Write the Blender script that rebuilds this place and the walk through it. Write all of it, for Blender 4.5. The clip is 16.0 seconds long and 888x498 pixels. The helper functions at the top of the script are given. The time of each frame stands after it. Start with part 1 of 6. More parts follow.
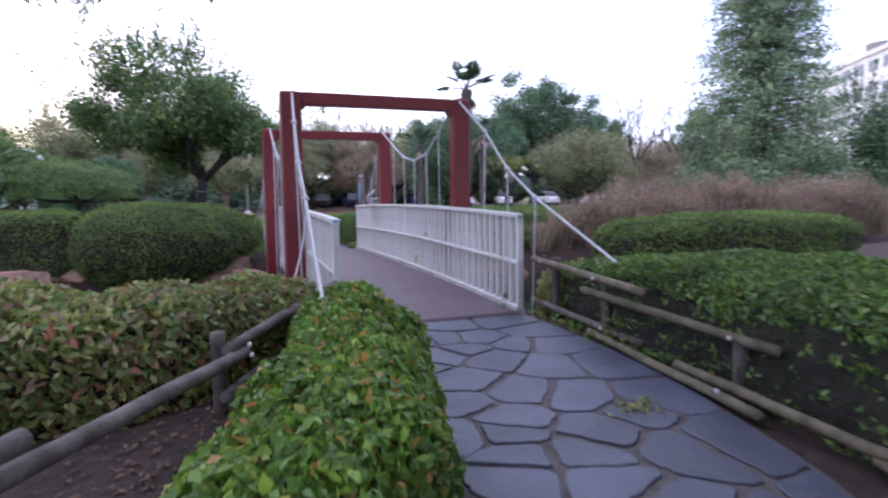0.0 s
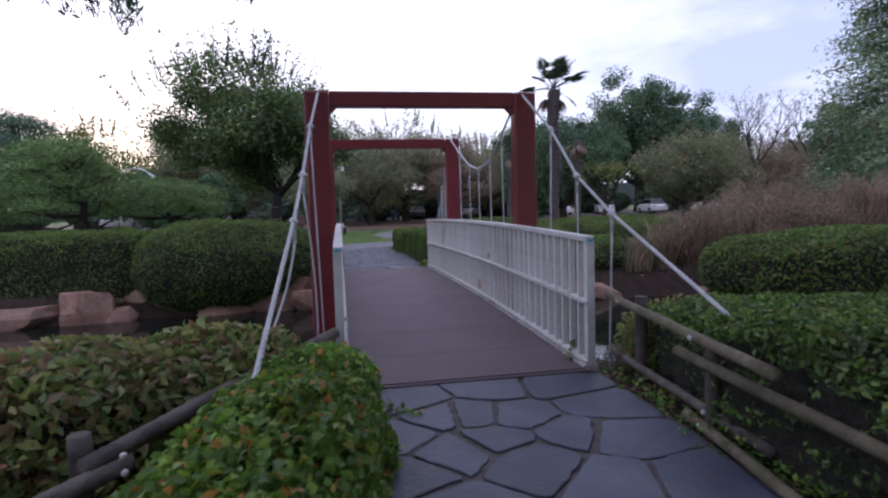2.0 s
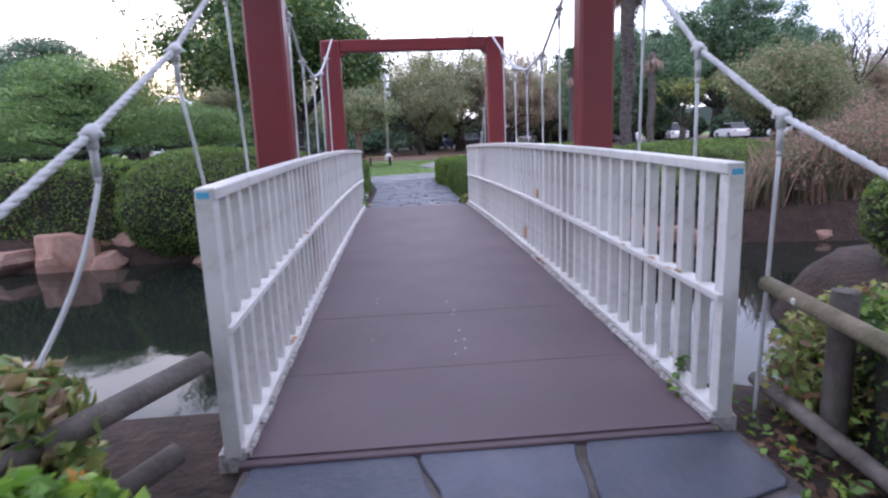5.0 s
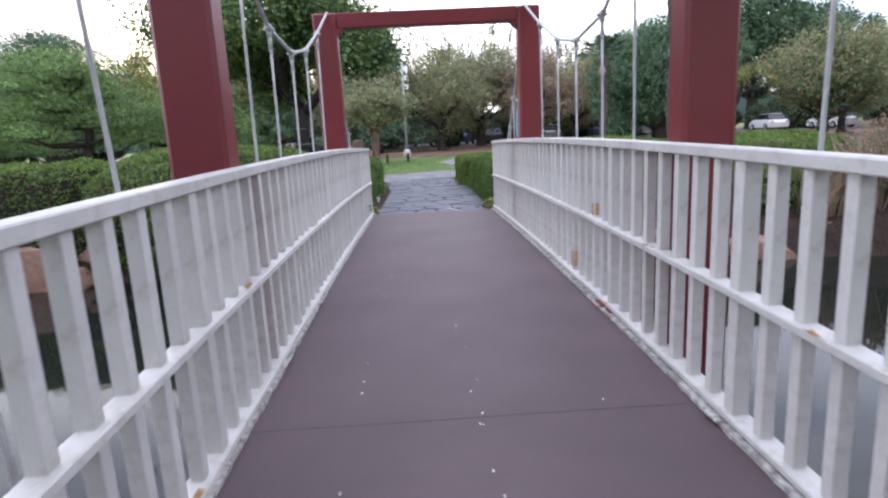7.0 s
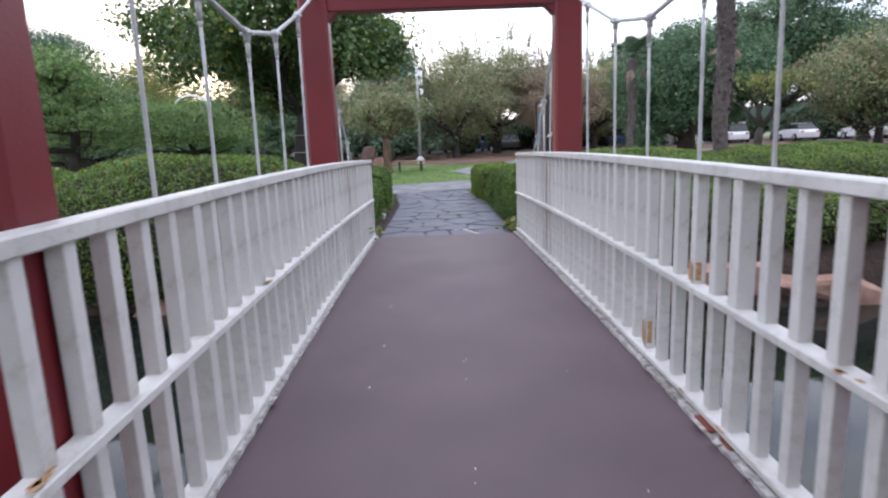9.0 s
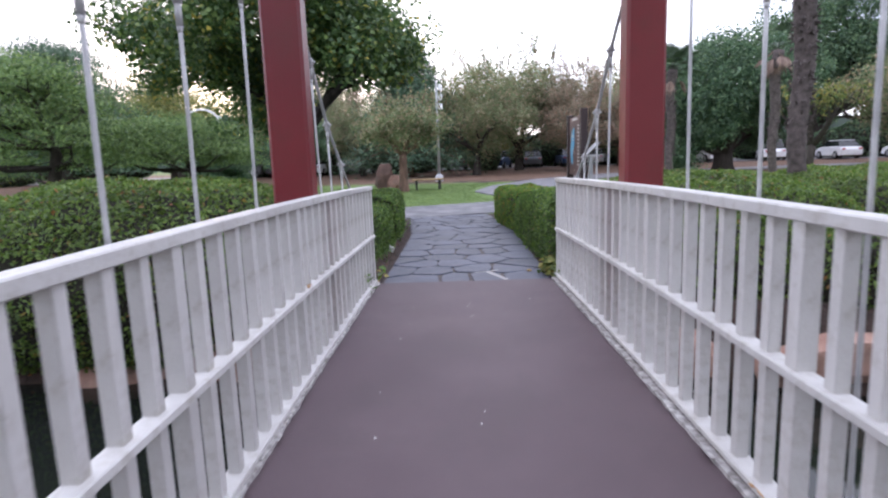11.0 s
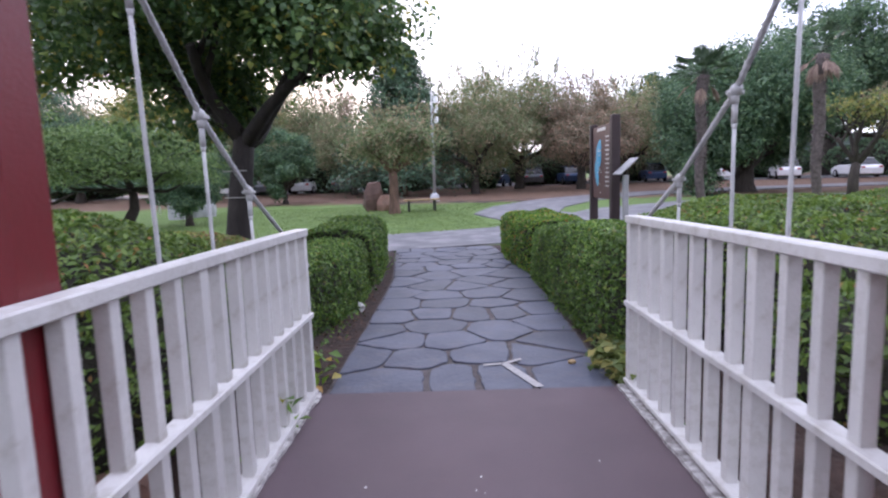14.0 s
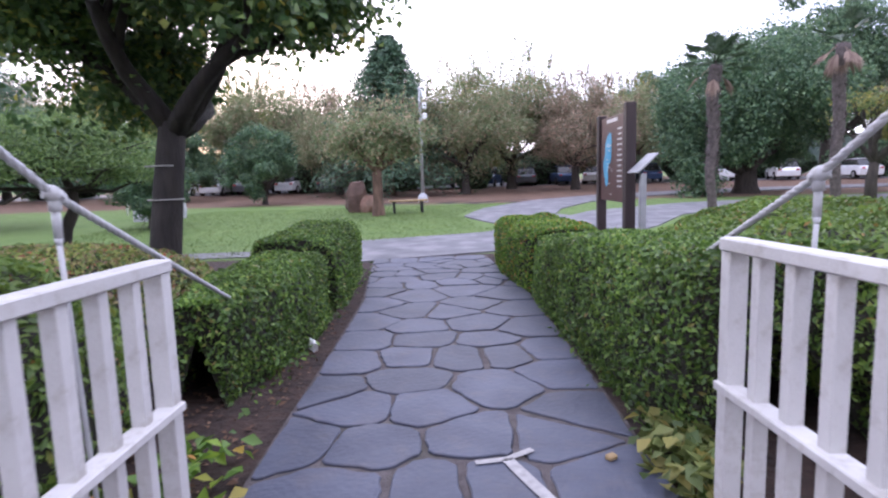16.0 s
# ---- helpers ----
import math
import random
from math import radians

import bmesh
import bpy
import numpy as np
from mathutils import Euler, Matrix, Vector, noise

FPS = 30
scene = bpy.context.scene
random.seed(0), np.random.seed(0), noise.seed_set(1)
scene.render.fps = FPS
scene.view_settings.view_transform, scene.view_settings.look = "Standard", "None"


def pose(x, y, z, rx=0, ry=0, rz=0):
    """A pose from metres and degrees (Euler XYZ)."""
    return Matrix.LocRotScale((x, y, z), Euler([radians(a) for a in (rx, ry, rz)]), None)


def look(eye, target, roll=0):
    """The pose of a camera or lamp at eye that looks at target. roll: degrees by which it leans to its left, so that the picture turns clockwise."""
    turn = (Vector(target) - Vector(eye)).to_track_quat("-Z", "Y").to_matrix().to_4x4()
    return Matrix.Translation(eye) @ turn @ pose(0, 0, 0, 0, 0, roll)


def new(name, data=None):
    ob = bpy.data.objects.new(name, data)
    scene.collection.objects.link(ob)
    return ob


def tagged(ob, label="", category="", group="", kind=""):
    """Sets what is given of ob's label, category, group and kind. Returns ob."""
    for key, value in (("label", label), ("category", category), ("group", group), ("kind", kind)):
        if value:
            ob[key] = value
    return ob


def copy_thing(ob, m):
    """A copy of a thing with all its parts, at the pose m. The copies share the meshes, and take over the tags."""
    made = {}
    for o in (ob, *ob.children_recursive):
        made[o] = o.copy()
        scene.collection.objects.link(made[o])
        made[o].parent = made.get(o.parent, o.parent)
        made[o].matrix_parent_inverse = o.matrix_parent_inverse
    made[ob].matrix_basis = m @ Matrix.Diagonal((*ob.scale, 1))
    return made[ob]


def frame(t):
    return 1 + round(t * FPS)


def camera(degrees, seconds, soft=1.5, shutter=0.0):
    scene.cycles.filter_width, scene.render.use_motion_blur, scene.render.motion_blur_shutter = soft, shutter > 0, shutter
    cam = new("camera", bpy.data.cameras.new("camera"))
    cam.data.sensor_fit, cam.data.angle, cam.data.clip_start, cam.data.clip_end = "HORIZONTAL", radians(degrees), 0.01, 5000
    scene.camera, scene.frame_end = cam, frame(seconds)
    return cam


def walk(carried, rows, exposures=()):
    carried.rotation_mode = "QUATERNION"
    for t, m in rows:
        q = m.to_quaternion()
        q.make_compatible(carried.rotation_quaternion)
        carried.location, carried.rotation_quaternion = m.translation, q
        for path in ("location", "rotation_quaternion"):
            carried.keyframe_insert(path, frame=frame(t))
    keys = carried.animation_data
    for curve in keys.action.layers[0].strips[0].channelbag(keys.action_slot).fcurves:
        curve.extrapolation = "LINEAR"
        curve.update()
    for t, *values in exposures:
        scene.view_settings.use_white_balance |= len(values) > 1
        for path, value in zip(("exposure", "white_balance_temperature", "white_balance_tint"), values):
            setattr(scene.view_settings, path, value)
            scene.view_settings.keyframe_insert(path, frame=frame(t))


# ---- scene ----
cam = camera(75.5, 16.0, 2.2, 0.5)
EXPOSURES = [(0.0, 0.95, 5500, 25), (0.5, 0.68, 5500, 24), (1.0, 0.22, 5600, 24), (1.5, 0.02, 5600, 24), (2.5, 0.02, 5550, 25), (3.0, 0.18, 5500, 27), (3.5, 0.52, 5450, 27), (4.0, 0.90, 5450, 26),
             (6.5, 1.23, 6000, 16), (7.5, 1.16, 6000, 15), (9.0, 1.14, 6050, 14), (12.5, 1.06, 5950, 21), (14.5, 1.12, 5850, 23), (16.0, 1.34, 5800, 26)]
PATH = [
    (0, (-2.187, -6.237, 1.454), (-1.495, -4.369, 1.273), -0.71),
    (0.5, (-1.908, -5.849, 1.469), (-1.397, -3.921, 1.331), -1.10),
    (1, (-1.637, -5.477, 1.528), (-1.176, -3.535, 1.412), -1.29),
    (1.5, (-1.339, -5.175, 1.514), (-0.920, -3.223, 1.392), -1.26),
    (2, (-1.094, -4.847, 1.526), (-0.740, -2.884, 1.385), -1.64),
    (2.5, (-0.918, -4.469, 1.556), (-0.608, -2.498, 1.410), -1.74),
    (3, (-0.724, -4.012, 1.483), (-0.472, -2.035, 1.314), -1.84),
    (3.5, (-0.589, -3.582, 1.436), (-0.400, -1.602, 1.232), -1.72),
    (4, (-0.509, -3.159, 1.413), (-0.331, -1.188, 1.128), -2.31),
    (6.3, (-0.188, -1.252, 1.361), (-0.114, 0.708, 0.969), -2.47),
    (6.5, (-0.190, -1.043, 1.359), (-0.125, 0.918, 0.968), -2.66),
    (7, (-0.195, -0.631, 1.385), (-0.128, 1.330, 0.998), -2.87),
    (7.5, (-0.116, -0.252, 1.428), (-0.063, 1.712, 1.053), -2.78),
    (8, (-0.155, 0.138, 1.418), (-0.136, 2.105, 1.056), -2.33),
    (8.5, (-0.182, 0.505, 1.427), (-0.151, 2.471, 1.060), -2.57),
    (9, (-0.129, 0.949, 1.444), (-0.108, 2.916, 1.079), -2.27),
    (9.2, (-0.135, 1.120, 1.445), (-0.125, 3.085, 1.076), -2.09),
    (11.3, (-0.089, 3.153, 1.523), (-0.134, 5.129, 1.218), -2.07),
    (11.5, (-0.093, 3.340, 1.493), (-0.122, 5.317, 1.190), -1.98),
    (12, (-0.079, 3.858, 1.527), (-0.115, 5.838, 1.247), -2.41),
    (12.5, (-0.078, 4.366, 1.516), (-0.136, 6.347, 1.241), -2.22),
    (13, (-0.075, 4.827, 1.513), (-0.108, 6.807, 1.237), -1.95),
    (13.5, (-0.058, 5.325, 1.541), (-0.087, 7.308, 1.282), -2.12),
    (14, (-0.081, 5.820, 1.557), (-0.112, 7.804, 1.304), -1.90),
    (14.5, (-0.072, 6.214, 1.551), (-0.075, 8.200, 1.309), -2.05),
    (15, (-0.024, 6.658, 1.561), (-0.028, 8.646, 1.343), -2.29),
    (15.5, (-0.014, 7.092, 1.534), (-0.023, 9.079, 1.303), -1.79),
    (16, (0.004, 7.481, 1.525), (0.006, 9.464, 1.271), -1.70),
]
walk(cam, [(t, look(eye, target, roll)) for t, eye, target, roll in PATH], EXPOSURES)

# ---- world and light ----
world = bpy.data.worlds.new("overcast_dusk")
scene.world = world
world.use_nodes = True
wn, wl = world.node_tree.nodes, world.node_tree.links
bg = wn["Background"]
SUN_AZ, SUN_EL = -20.0, 7.0
sky = wn.new("ShaderNodeTexSky")
sky.sky_type, sky.sun_disc = "NISHITA", False
sky.sun_elevation, sky.sun_rotation = radians(SUN_EL), radians(SUN_AZ)
co = wn.new("ShaderNodeTexCoord")
mp = wn.new("ShaderNodeMapping")
mp.inputs["Scale"].default_value = (1.0, 1.0, 3.2)
cl = wn.new("ShaderNodeTexNoise")
cl.inputs["Scale"].default_value, cl.inputs["Detail"].default_value, cl.inputs["Roughness"].default_value = 2.3, 6.0, 0.55
ramp = wn.new("ShaderNodeValToRGB")
ramp.color_ramp.elements[0].position, ramp.color_ramp.elements[0].color = 0.36, (0.62, 0.66, 0.82, 1)
ramp.color_ramp.elements[1].position, ramp.color_ramp.elements[1].color = 0.56, (1.06, 1.06, 1.1, 1)
addn = wn.new("ShaderNodeMix")
addn.data_type, addn.blend_type = "RGBA", "ADD"
addn.inputs["Factor"].default_value = 0.035
wl.new(co.outputs["Generated"], mp.inputs["Vector"])
wl.new(mp.outputs["Vector"], cl.inputs["Vector"])
wl.new(cl.outputs["Fac"], ramp.inputs["Fac"])
wl.new(ramp.outputs["Color"], addn.inputs["A"])
wl.new(sky.outputs["Color"], addn.inputs["B"])
wl.new(addn.outputs["Result"], bg.inputs["Color"])
bg.inputs["Strength"].default_value = 1.0

sun = new("sun", bpy.data.lights.new("sun", "SUN"))
sun.data.energy, sun.data.angle, sun.data.color = 0.6, radians(12), (1.0, 0.8, 0.6)
sun.matrix_world = look((-30 * math.sin(radians(-SUN_AZ)), 30 * math.cos(radians(SUN_AZ)), 30 * math.tan(radians(SUN_EL))), (0, 0, 0))


# ---- materials ----
def mat(name, low, high, rough=0.6, scale=6.0, bump=0.2, bump_scale=40.0, metal=0.0, dirt=None, dirt_amount=0.35, dirt_scale=2.0,
        island=0.0, per_object=0.0, spec=0.5, detail=5.0, stretch=(1, 1, 1)):
    """Two colours mixed by noise, stains at a second scale, and fine relief."""
    m = bpy.data.materials.new(name)
    m.use_nodes = True
    n, l = m.node_tree.nodes, m.node_tree.links
    p = n["Principled BSDF"]
    tc = n.new("ShaderNodeTexCoord")
    mpn = n.new("ShaderNodeMapping")
    mpn.inputs["Scale"].default_value = stretch
    l.new(tc.outputs["Object"], mpn.inputs["Vector"])
    a = n.new("ShaderNodeTexNoise")
    a.inputs["Scale"].default_value, a.inputs["Detail"].default_value = scale, detail
    l.new(mpn.outputs["Vector"], a.inputs["Vector"])
    r = n.new("ShaderNodeValToRGB")
    r.color_ramp.elements[0].position, r.color_ramp.elements[0].color = 0.32, (*low, 1)
    r.color_ramp.elements[1].position, r.color_ramp.elements[1].color = 0.68, (*high, 1)
    l.new(a.outputs["Fac"], r.inputs["Fac"])
    out = r.outputs["Color"]
    if dirt:
        b = n.new("ShaderNodeTexNoise")
        b.inputs["Scale"].default_value, b.inputs["Detail"].default_value, b.inputs["Roughness"].default_value = dirt_scale, 8.0, 0.65
        l.new(tc.outputs["Object"], b.inputs["Vector"])
        br = n.new("ShaderNodeMapRange")
        br.inputs["From Min"].default_value, br.inputs["From Max"].default_value = 0.5, 0.72
        br.inputs["To Max"].default_value = dirt_amount
        l.new(b.outputs["Fac"], br.inputs["Value"])
        x = n.new("ShaderNodeMix")
        x.data_type = "RGBA"
        x.inputs["B"].default_value = (*dirt, 1)
        l.new(br.outputs["Result"], x.inputs["Factor"])
        l.new(out, x.inputs["A"])
        out = x.outputs["Result"]
    for amount, node, socket in ((island, "ShaderNodeNewGeometry", "Random Per Island"), (per_object, "ShaderNodeObjectInfo", "Random")):
        if amount:
            g = n.new(node)
            h = n.new("ShaderNodeMapRange")
            h.inputs["To Min"].default_value, h.inputs["To Max"].default_value = 1 - amount, 1 + amount
            l.new(g.outputs[socket], h.inputs["Value"])
            hv = n.new("ShaderNodeHueSaturation")
            l.new(h.outputs["Result"], hv.inputs["Value"])
            l.new(out, hv.inputs["Color"])
            out = hv.outputs["Color"]
    l.new(out, p.inputs["Base Color"])
    p.inputs["Roughness"].default_value, p.inputs["Metallic"].default_value = rough, metal
    p.inputs["Specular IOR Level"].default_value = spec
    if bump:
        c = n.new("ShaderNodeTexNoise")
        c.inputs["Scale"].default_value, c.inputs["Detail"].default_value = bump_scale, 6.0
        l.new(mpn.outputs["Vector"], c.inputs["Vector"])
        bm_ = n.new("ShaderNodeBump")
        bm_.inputs["Strength"].default_value, bm_.inputs["Distance"].default_value = bump, 0.02
        l.new(c.outputs["Fac"], bm_.inputs["Height"])
        l.new(bm_.outputs["Normal"], p.inputs["Normal"])
    return m


def leaf_mat(name, colours, rough=0.45, translucent=0.38):
    """Leaves: each island takes its own colour from a ramp, with some light let through."""
    m = bpy.data.materials.new(name)
    m.use_nodes = True
    n, l = m.node_tree.nodes, m.node_tree.links
    p = n["Principled BSDF"]
    g = n.new("ShaderNodeNewGeometry")
    r = n.new("ShaderNodeValToRGB")
    while len(r.color_ramp.elements) < len(colours):
        r.color_ramp.elements.new(0.5)
    for i, (pos, c) in enumerate(colours):
        r.color_ramp.elements[i].position, r.color_ramp.elements[i].color = pos, (*c, 1)
    l.new(g.outputs["Random Per Island"], r.inputs["Fac"])
    tc = n.new("ShaderNodeTexCoord")
    a = n.new("ShaderNodeTexNoise")
    a.inputs["Scale"].default_value = 1.3
    l.new(tc.outputs["Object"], a.inputs["Vector"])
    h = n.new("ShaderNodeMapRange")
    h.inputs["From Min"].default_value, h.inputs["From Max"].default_value = 0.3, 0.7
    h.inputs["To Min"].default_value, h.inputs["To Max"].default_value = 0.7, 1.3
    l.new(a.outputs["Fac"], h.inputs["Value"])
    hv = n.new("ShaderNodeHueSaturation")
    l.new(h.outputs["Result"], hv.inputs["Value"])
    l.new(r.outputs["Color"], hv.inputs["Color"])
    l.new(hv.outputs["Color"], p.inputs["Base Color"])
    p.inputs["Roughness"].default_value = rough
    t = n.new("ShaderNodeBsdfTranslucent")
    l.new(hv.outputs["Color"], t.inputs["Color"])
    s = n.new("ShaderNodeMixShader")
    s.inputs["Fac"].default_value = translucent
    l.new(p.outputs["BSDF"], s.inputs[1])
    l.new(t.outputs["BSDF"], s.inputs[2])
    l.new(s.outputs["Shader"], n["Material Output"].inputs["Surface"])
    return m


M_RED = mat("red_steel_paint", (0.135, 0.009, 0.014), (0.178, 0.013, 0.019), 0.42, 1.5, 0.08, 60, dirt=(0.09, 0.02, 0.015), dirt_amount=0.4, dirt_scale=3)
M_WHITE = mat("white_rail_paint", (0.50, 0.485, 0.465), (0.62, 0.605, 0.585), 0.5, 3, 0.12, 70, dirt=(0.30, 0.265, 0.21), dirt_amount=0.5, dirt_scale=14, per_object=0.05)
M_RUST = mat("rust", (0.30, 0.14, 0.055), (0.52, 0.36, 0.20), 0.9, 30, 0.5, 90)
M_REDRUST = mat("red_primer_rust", (0.13, 0.03, 0.02), (0.20, 0.05, 0.03), 0.85, 30, 0.4, 90)
M_CHIP = mat("flaked_concrete_edge", (0.22, 0.20, 0.19), (0.62, 0.60, 0.58), 0.9, 22, 0.6, 50, dirt=(0.10, 0.08, 0.07), dirt_amount=0.8, dirt_scale=14)
M_DECK = mat("brown_deck_coating", (0.086, 0.057, 0.066), (0.114, 0.079, 0.089), 0.62, 1.2, 0.25, 220, dirt=(0.075, 0.055, 0.06), dirt_amount=0.5, dirt_scale=2.2)
M_SPOT = mat("white_paint_drip", (0.55, 0.53, 0.52), (0.68, 0.66, 0.65), 0.7, 30, 0)
M_ROPE = mat("grey_painted_wire_rope", (0.40, 0.40, 0.41), (0.54, 0.54, 0.55), 0.5, 12, 0.3, 120, dirt=(0.22, 0.20, 0.18), dirt_amount=0.4, dirt_scale=6)
M_ROD = mat("pale_grey_hanger_paint", (0.40, 0.40, 0.41), (0.52, 0.52, 0.52), 0.5, 8, 0.15, 90, dirt=(0.3, 0.27, 0.24), dirt_amount=0.4, dirt_scale=7)
M_CONC = mat("concrete", (0.20, 0.19, 0.18), (0.30, 0.29, 0.27), 0.9, 4, 0.5, 40, dirt=(0.10, 0.09, 0.08), dirt_amount=0.6)
M_STONE = mat("blue_grey_slate_flagstone", (0.046, 0.052, 0.078), (0.080, 0.088, 0.122), 0.54, 2.2, 0.35, 26, dirt=(0.12, 0.10, 0.10), dirt_amount=0.4, dirt_scale=5, per_object=0.22)
M_MORTAR = mat("brown_mortar_bed", (0.070, 0.058, 0.056), (0.135, 0.115, 0.112), 0.95, 9, 0.8, 60, dirt=(0.05, 0.055, 0.025), dirt_amount=0.6, dirt_scale=3)
M_PALE = mat("pale_mortar", (0.32, 0.31, 0.30), (0.46, 0.44, 0.43), 0.9, 20, 0.5, 60)
M_PATH = mat("worn_grey_paving", (0.105, 0.105, 0.117), (0.195, 0.19, 0.2), 0.75, 1.6, 0.4, 20, dirt=(0.27, 0.255, 0.262), dirt_amount=0.5, dirt_scale=1.6)
M_LOG = mat("weathered_fence_log", (0.060, 0.048, 0.041), (0.150, 0.128, 0.112), 0.85, 7, 0.5, 50, dirt=(0.045, 0.035, 0.028), dirt_amount=0.7, dirt_scale=4, per_object=0.2)
M_MOSSLOG = mat("mossy_fence_log", (0.060, 0.054, 0.028), (0.165, 0.135, 0.090), 0.85, 7, 0.5, 50, dirt=(0.06, 0.06, 0.02), dirt_amount=0.7, dirt_scale=4, per_object=0.2)
M_CUT = mat("cut_log_end", (0.03, 0.025, 0.02), (0.07, 0.055, 0.045), 0.9, 20, 0.4, 60)
M_BOLT = mat("white_bolt_cap", (0.5, 0.49, 0.46), (0.62, 0.6, 0.57), 0.5, 20, 0.1)
M_BARK = mat("dark_bark", (0.028, 0.022, 0.019), (0.062, 0.050, 0.042), 0.9, 9, 0.9, 30, stretch=(1, 1, 0.3))
M_DARKBARK = mat("blackish_bark", (0.013, 0.010, 0.009), (0.034, 0.027, 0.023), 0.85, 9, 1.0, 24, stretch=(1, 1, 0.3))
M_BROWNBARK = mat("reddish_bark", (0.09, 0.055, 0.04), (0.18, 0.11, 0.08), 0.9, 7, 0.8, 26, stretch=(1, 1, 0.3))
M_PALMBARK = mat("fibrous_palm_bark", (0.055, 0.045, 0.042), (0.13, 0.105, 0.10), 0.95, 12, 1.0, 30)
M_WIRE = mat("galvanised_wire", (0.35, 0.34, 0.32), (0.45, 0.44, 0.42), 0.5, 20, 0, metal=0.6)
M_ROCK = mat("pink_grey_granite", (0.26, 0.14, 0.105), (0.46, 0.29, 0.225), 0.85, 3, 0.8, 14, dirt=(0.13, 0.10, 0.085), dirt_amount=0.7, dirt_scale=2.2, per_object=0.18)
M_DARKROCK = mat("brown_standing_stone", (0.085, 0.05, 0.04), (0.16, 0.10, 0.08), 0.85, 3, 0.8, 14)
M_SLAB = mat("pale_memorial_stone", (0.38, 0.39, 0.41), (0.5, 0.5, 0.52), 0.7, 3, 0.3, 30)
M_SIGNWOOD = mat("dark_brown_sign_timber", (0.022, 0.012, 0.013), (0.048, 0.028, 0.028), 0.6, 5, 0.4, 40, stretch=(1, 1, 0.15))
M_SIGNPANEL = mat("maroon_sign_panel", (0.075, 0.032, 0.030), (0.10, 0.045, 0.042), 0.5, 3, 0.1, 30)
M_CYAN = mat("cyan_map_print", (0.05, 0.30, 0.50), (0.12, 0.42, 0.62), 0.5, 8, 0)
M_INK = mat("pale_print", (0.55, 0.53, 0.52), (0.66, 0.64, 0.63), 0.5, 8, 0)
M_LEDGE = mat("grey_lectern_metal", (0.30, 0.30, 0.31), (0.42, 0.42, 0.43), 0.45, 6, 0.1, metal=0.3)
M_POLE = mat("grey_lamp_pole", (0.30, 0.31, 0.31), (0.42, 0.43, 0.42), 0.45, 4, 0.1, metal=0.4)
M_BENCH = mat("yellowish_bench_wood", (0.28, 0.19, 0.085), (0.42, 0.30, 0.15), 0.7, 6, 0.3, 40)
M_IRON = mat("black_iron", (0.012, 0.012, 0.013), (0.03, 0.03, 0.032), 0.55, 6, 0.2)
M_TYRE = mat("black_tyre", (0.012, 0.012, 0.012), (0.025, 0.025, 0.025), 0.85, 8, 0.2)
M_GLASS = mat("dark_car_glass", (0.01, 0.012, 0.014), (0.02, 0.022, 0.024), 0.08, 2, 0)
M_CARWHITE = mat("white_car_paint", (0.72, 0.73, 0.75), (0.8, 0.8, 0.82), 0.25, 2, 0)
M_CARGREY = mat("grey_car_paint", (0.10, 0.11, 0.125), (0.14, 0.15, 0.165), 0.28, 2, 0, metal=0.3)
M_CARBLUE = mat("blue_car_paint", (0.03, 0.06, 0.14), (0.045, 0.085, 0.18), 0.28, 2, 0, metal=0.2)
M_LAMP = mat("red_lamp_lens", (0.30, 0.02, 0.02), (0.4, 0.03, 0.03), 0.3, 4, 0)
M_HEADLAMP = mat("clear_lamp_lens", (0.6, 0.62, 0.64), (0.7, 0.72, 0.74), 0.2, 4, 0)
M_WALL = mat("white_render_wall", (0.66, 0.66, 0.67), (0.76, 0.76, 0.77), 0.8, 0.3, 0.2, 5)
M_ROOFING = mat("grey_roofing", (0.16, 0.16, 0.17), (0.24, 0.24, 0.25), 0.8, 0.6, 0.2, 5)
M_WINDOW = mat("grey_window_glass", (0.10, 0.12, 0.14), (0.16, 0.18, 0.21), 0.12, 0.5, 0)
M_HILL = mat("wooded_hill", (0.045, 0.065, 0.06), (0.085, 0.105, 0.09), 0.95, 0.09, 1.0, 0.6)
# Near-black, in place of the shade among a bush's twigs.
M_CORE = mat("twig_shade", (0.014, 0.013, 0.008), (0.032, 0.030, 0.018), 0.95, 14, 1.0, 60)
M_TWIG = mat("bare_twig", (0.07, 0.055, 0.048), (0.14, 0.115, 0.10), 0.9, 12, 0.4, 60)
M_LITTER = leaf_mat("fallen_leaves", [(0, (0.06, 0.028, 0.018)), (0.5, (0.13, 0.07, 0.04)), (1, (0.2, 0.12, 0.07))], 0.8, 0.1)
M_PAPER = mat("crumpled_white_paper", (0.62, 0.62, 0.62), (0.75, 0.75, 0.75), 0.7, 20, 0.4, 60)

G_BRIGHT = leaf_mat("bright_hedge_leaf", [(0, (0.068, 0.132, 0.020)), (0.55, (0.129, 0.251, 0.033)), (0.9, (0.242, 0.356, 0.044)), (0.97, (0.453, 0.212, 0.055))])
G_MIXED = leaf_mat("mixed_shrub_leaf", [(0, (0.098, 0.165, 0.040)), (0.35, (0.204, 0.275, 0.074)), (0.65, (0.379, 0.378, 0.108)), (0.82, (0.281, 0.201, 0.108)), (0.95, (0.239, 0.146, 0.091)), (1.0, (0.421, 0.146, 0.080))])
G_HEDGE = leaf_mat("clipped_hedge_leaf", [(0, (0.048, 0.096, 0.022)), (0.6, (0.112, 0.205, 0.039)), (0.95, (0.223, 0.342, 0.058)), (1.0, (0.274, 0.205, 0.073))])
G_AZALEA = leaf_mat("azalea_leaf", [(0, (0.066, 0.124, 0.026)), (0.6, (0.142, 0.230, 0.040)), (0.95, (0.185, 0.265, 0.048)), (1.0, (0.319, 0.129, 0.051))])
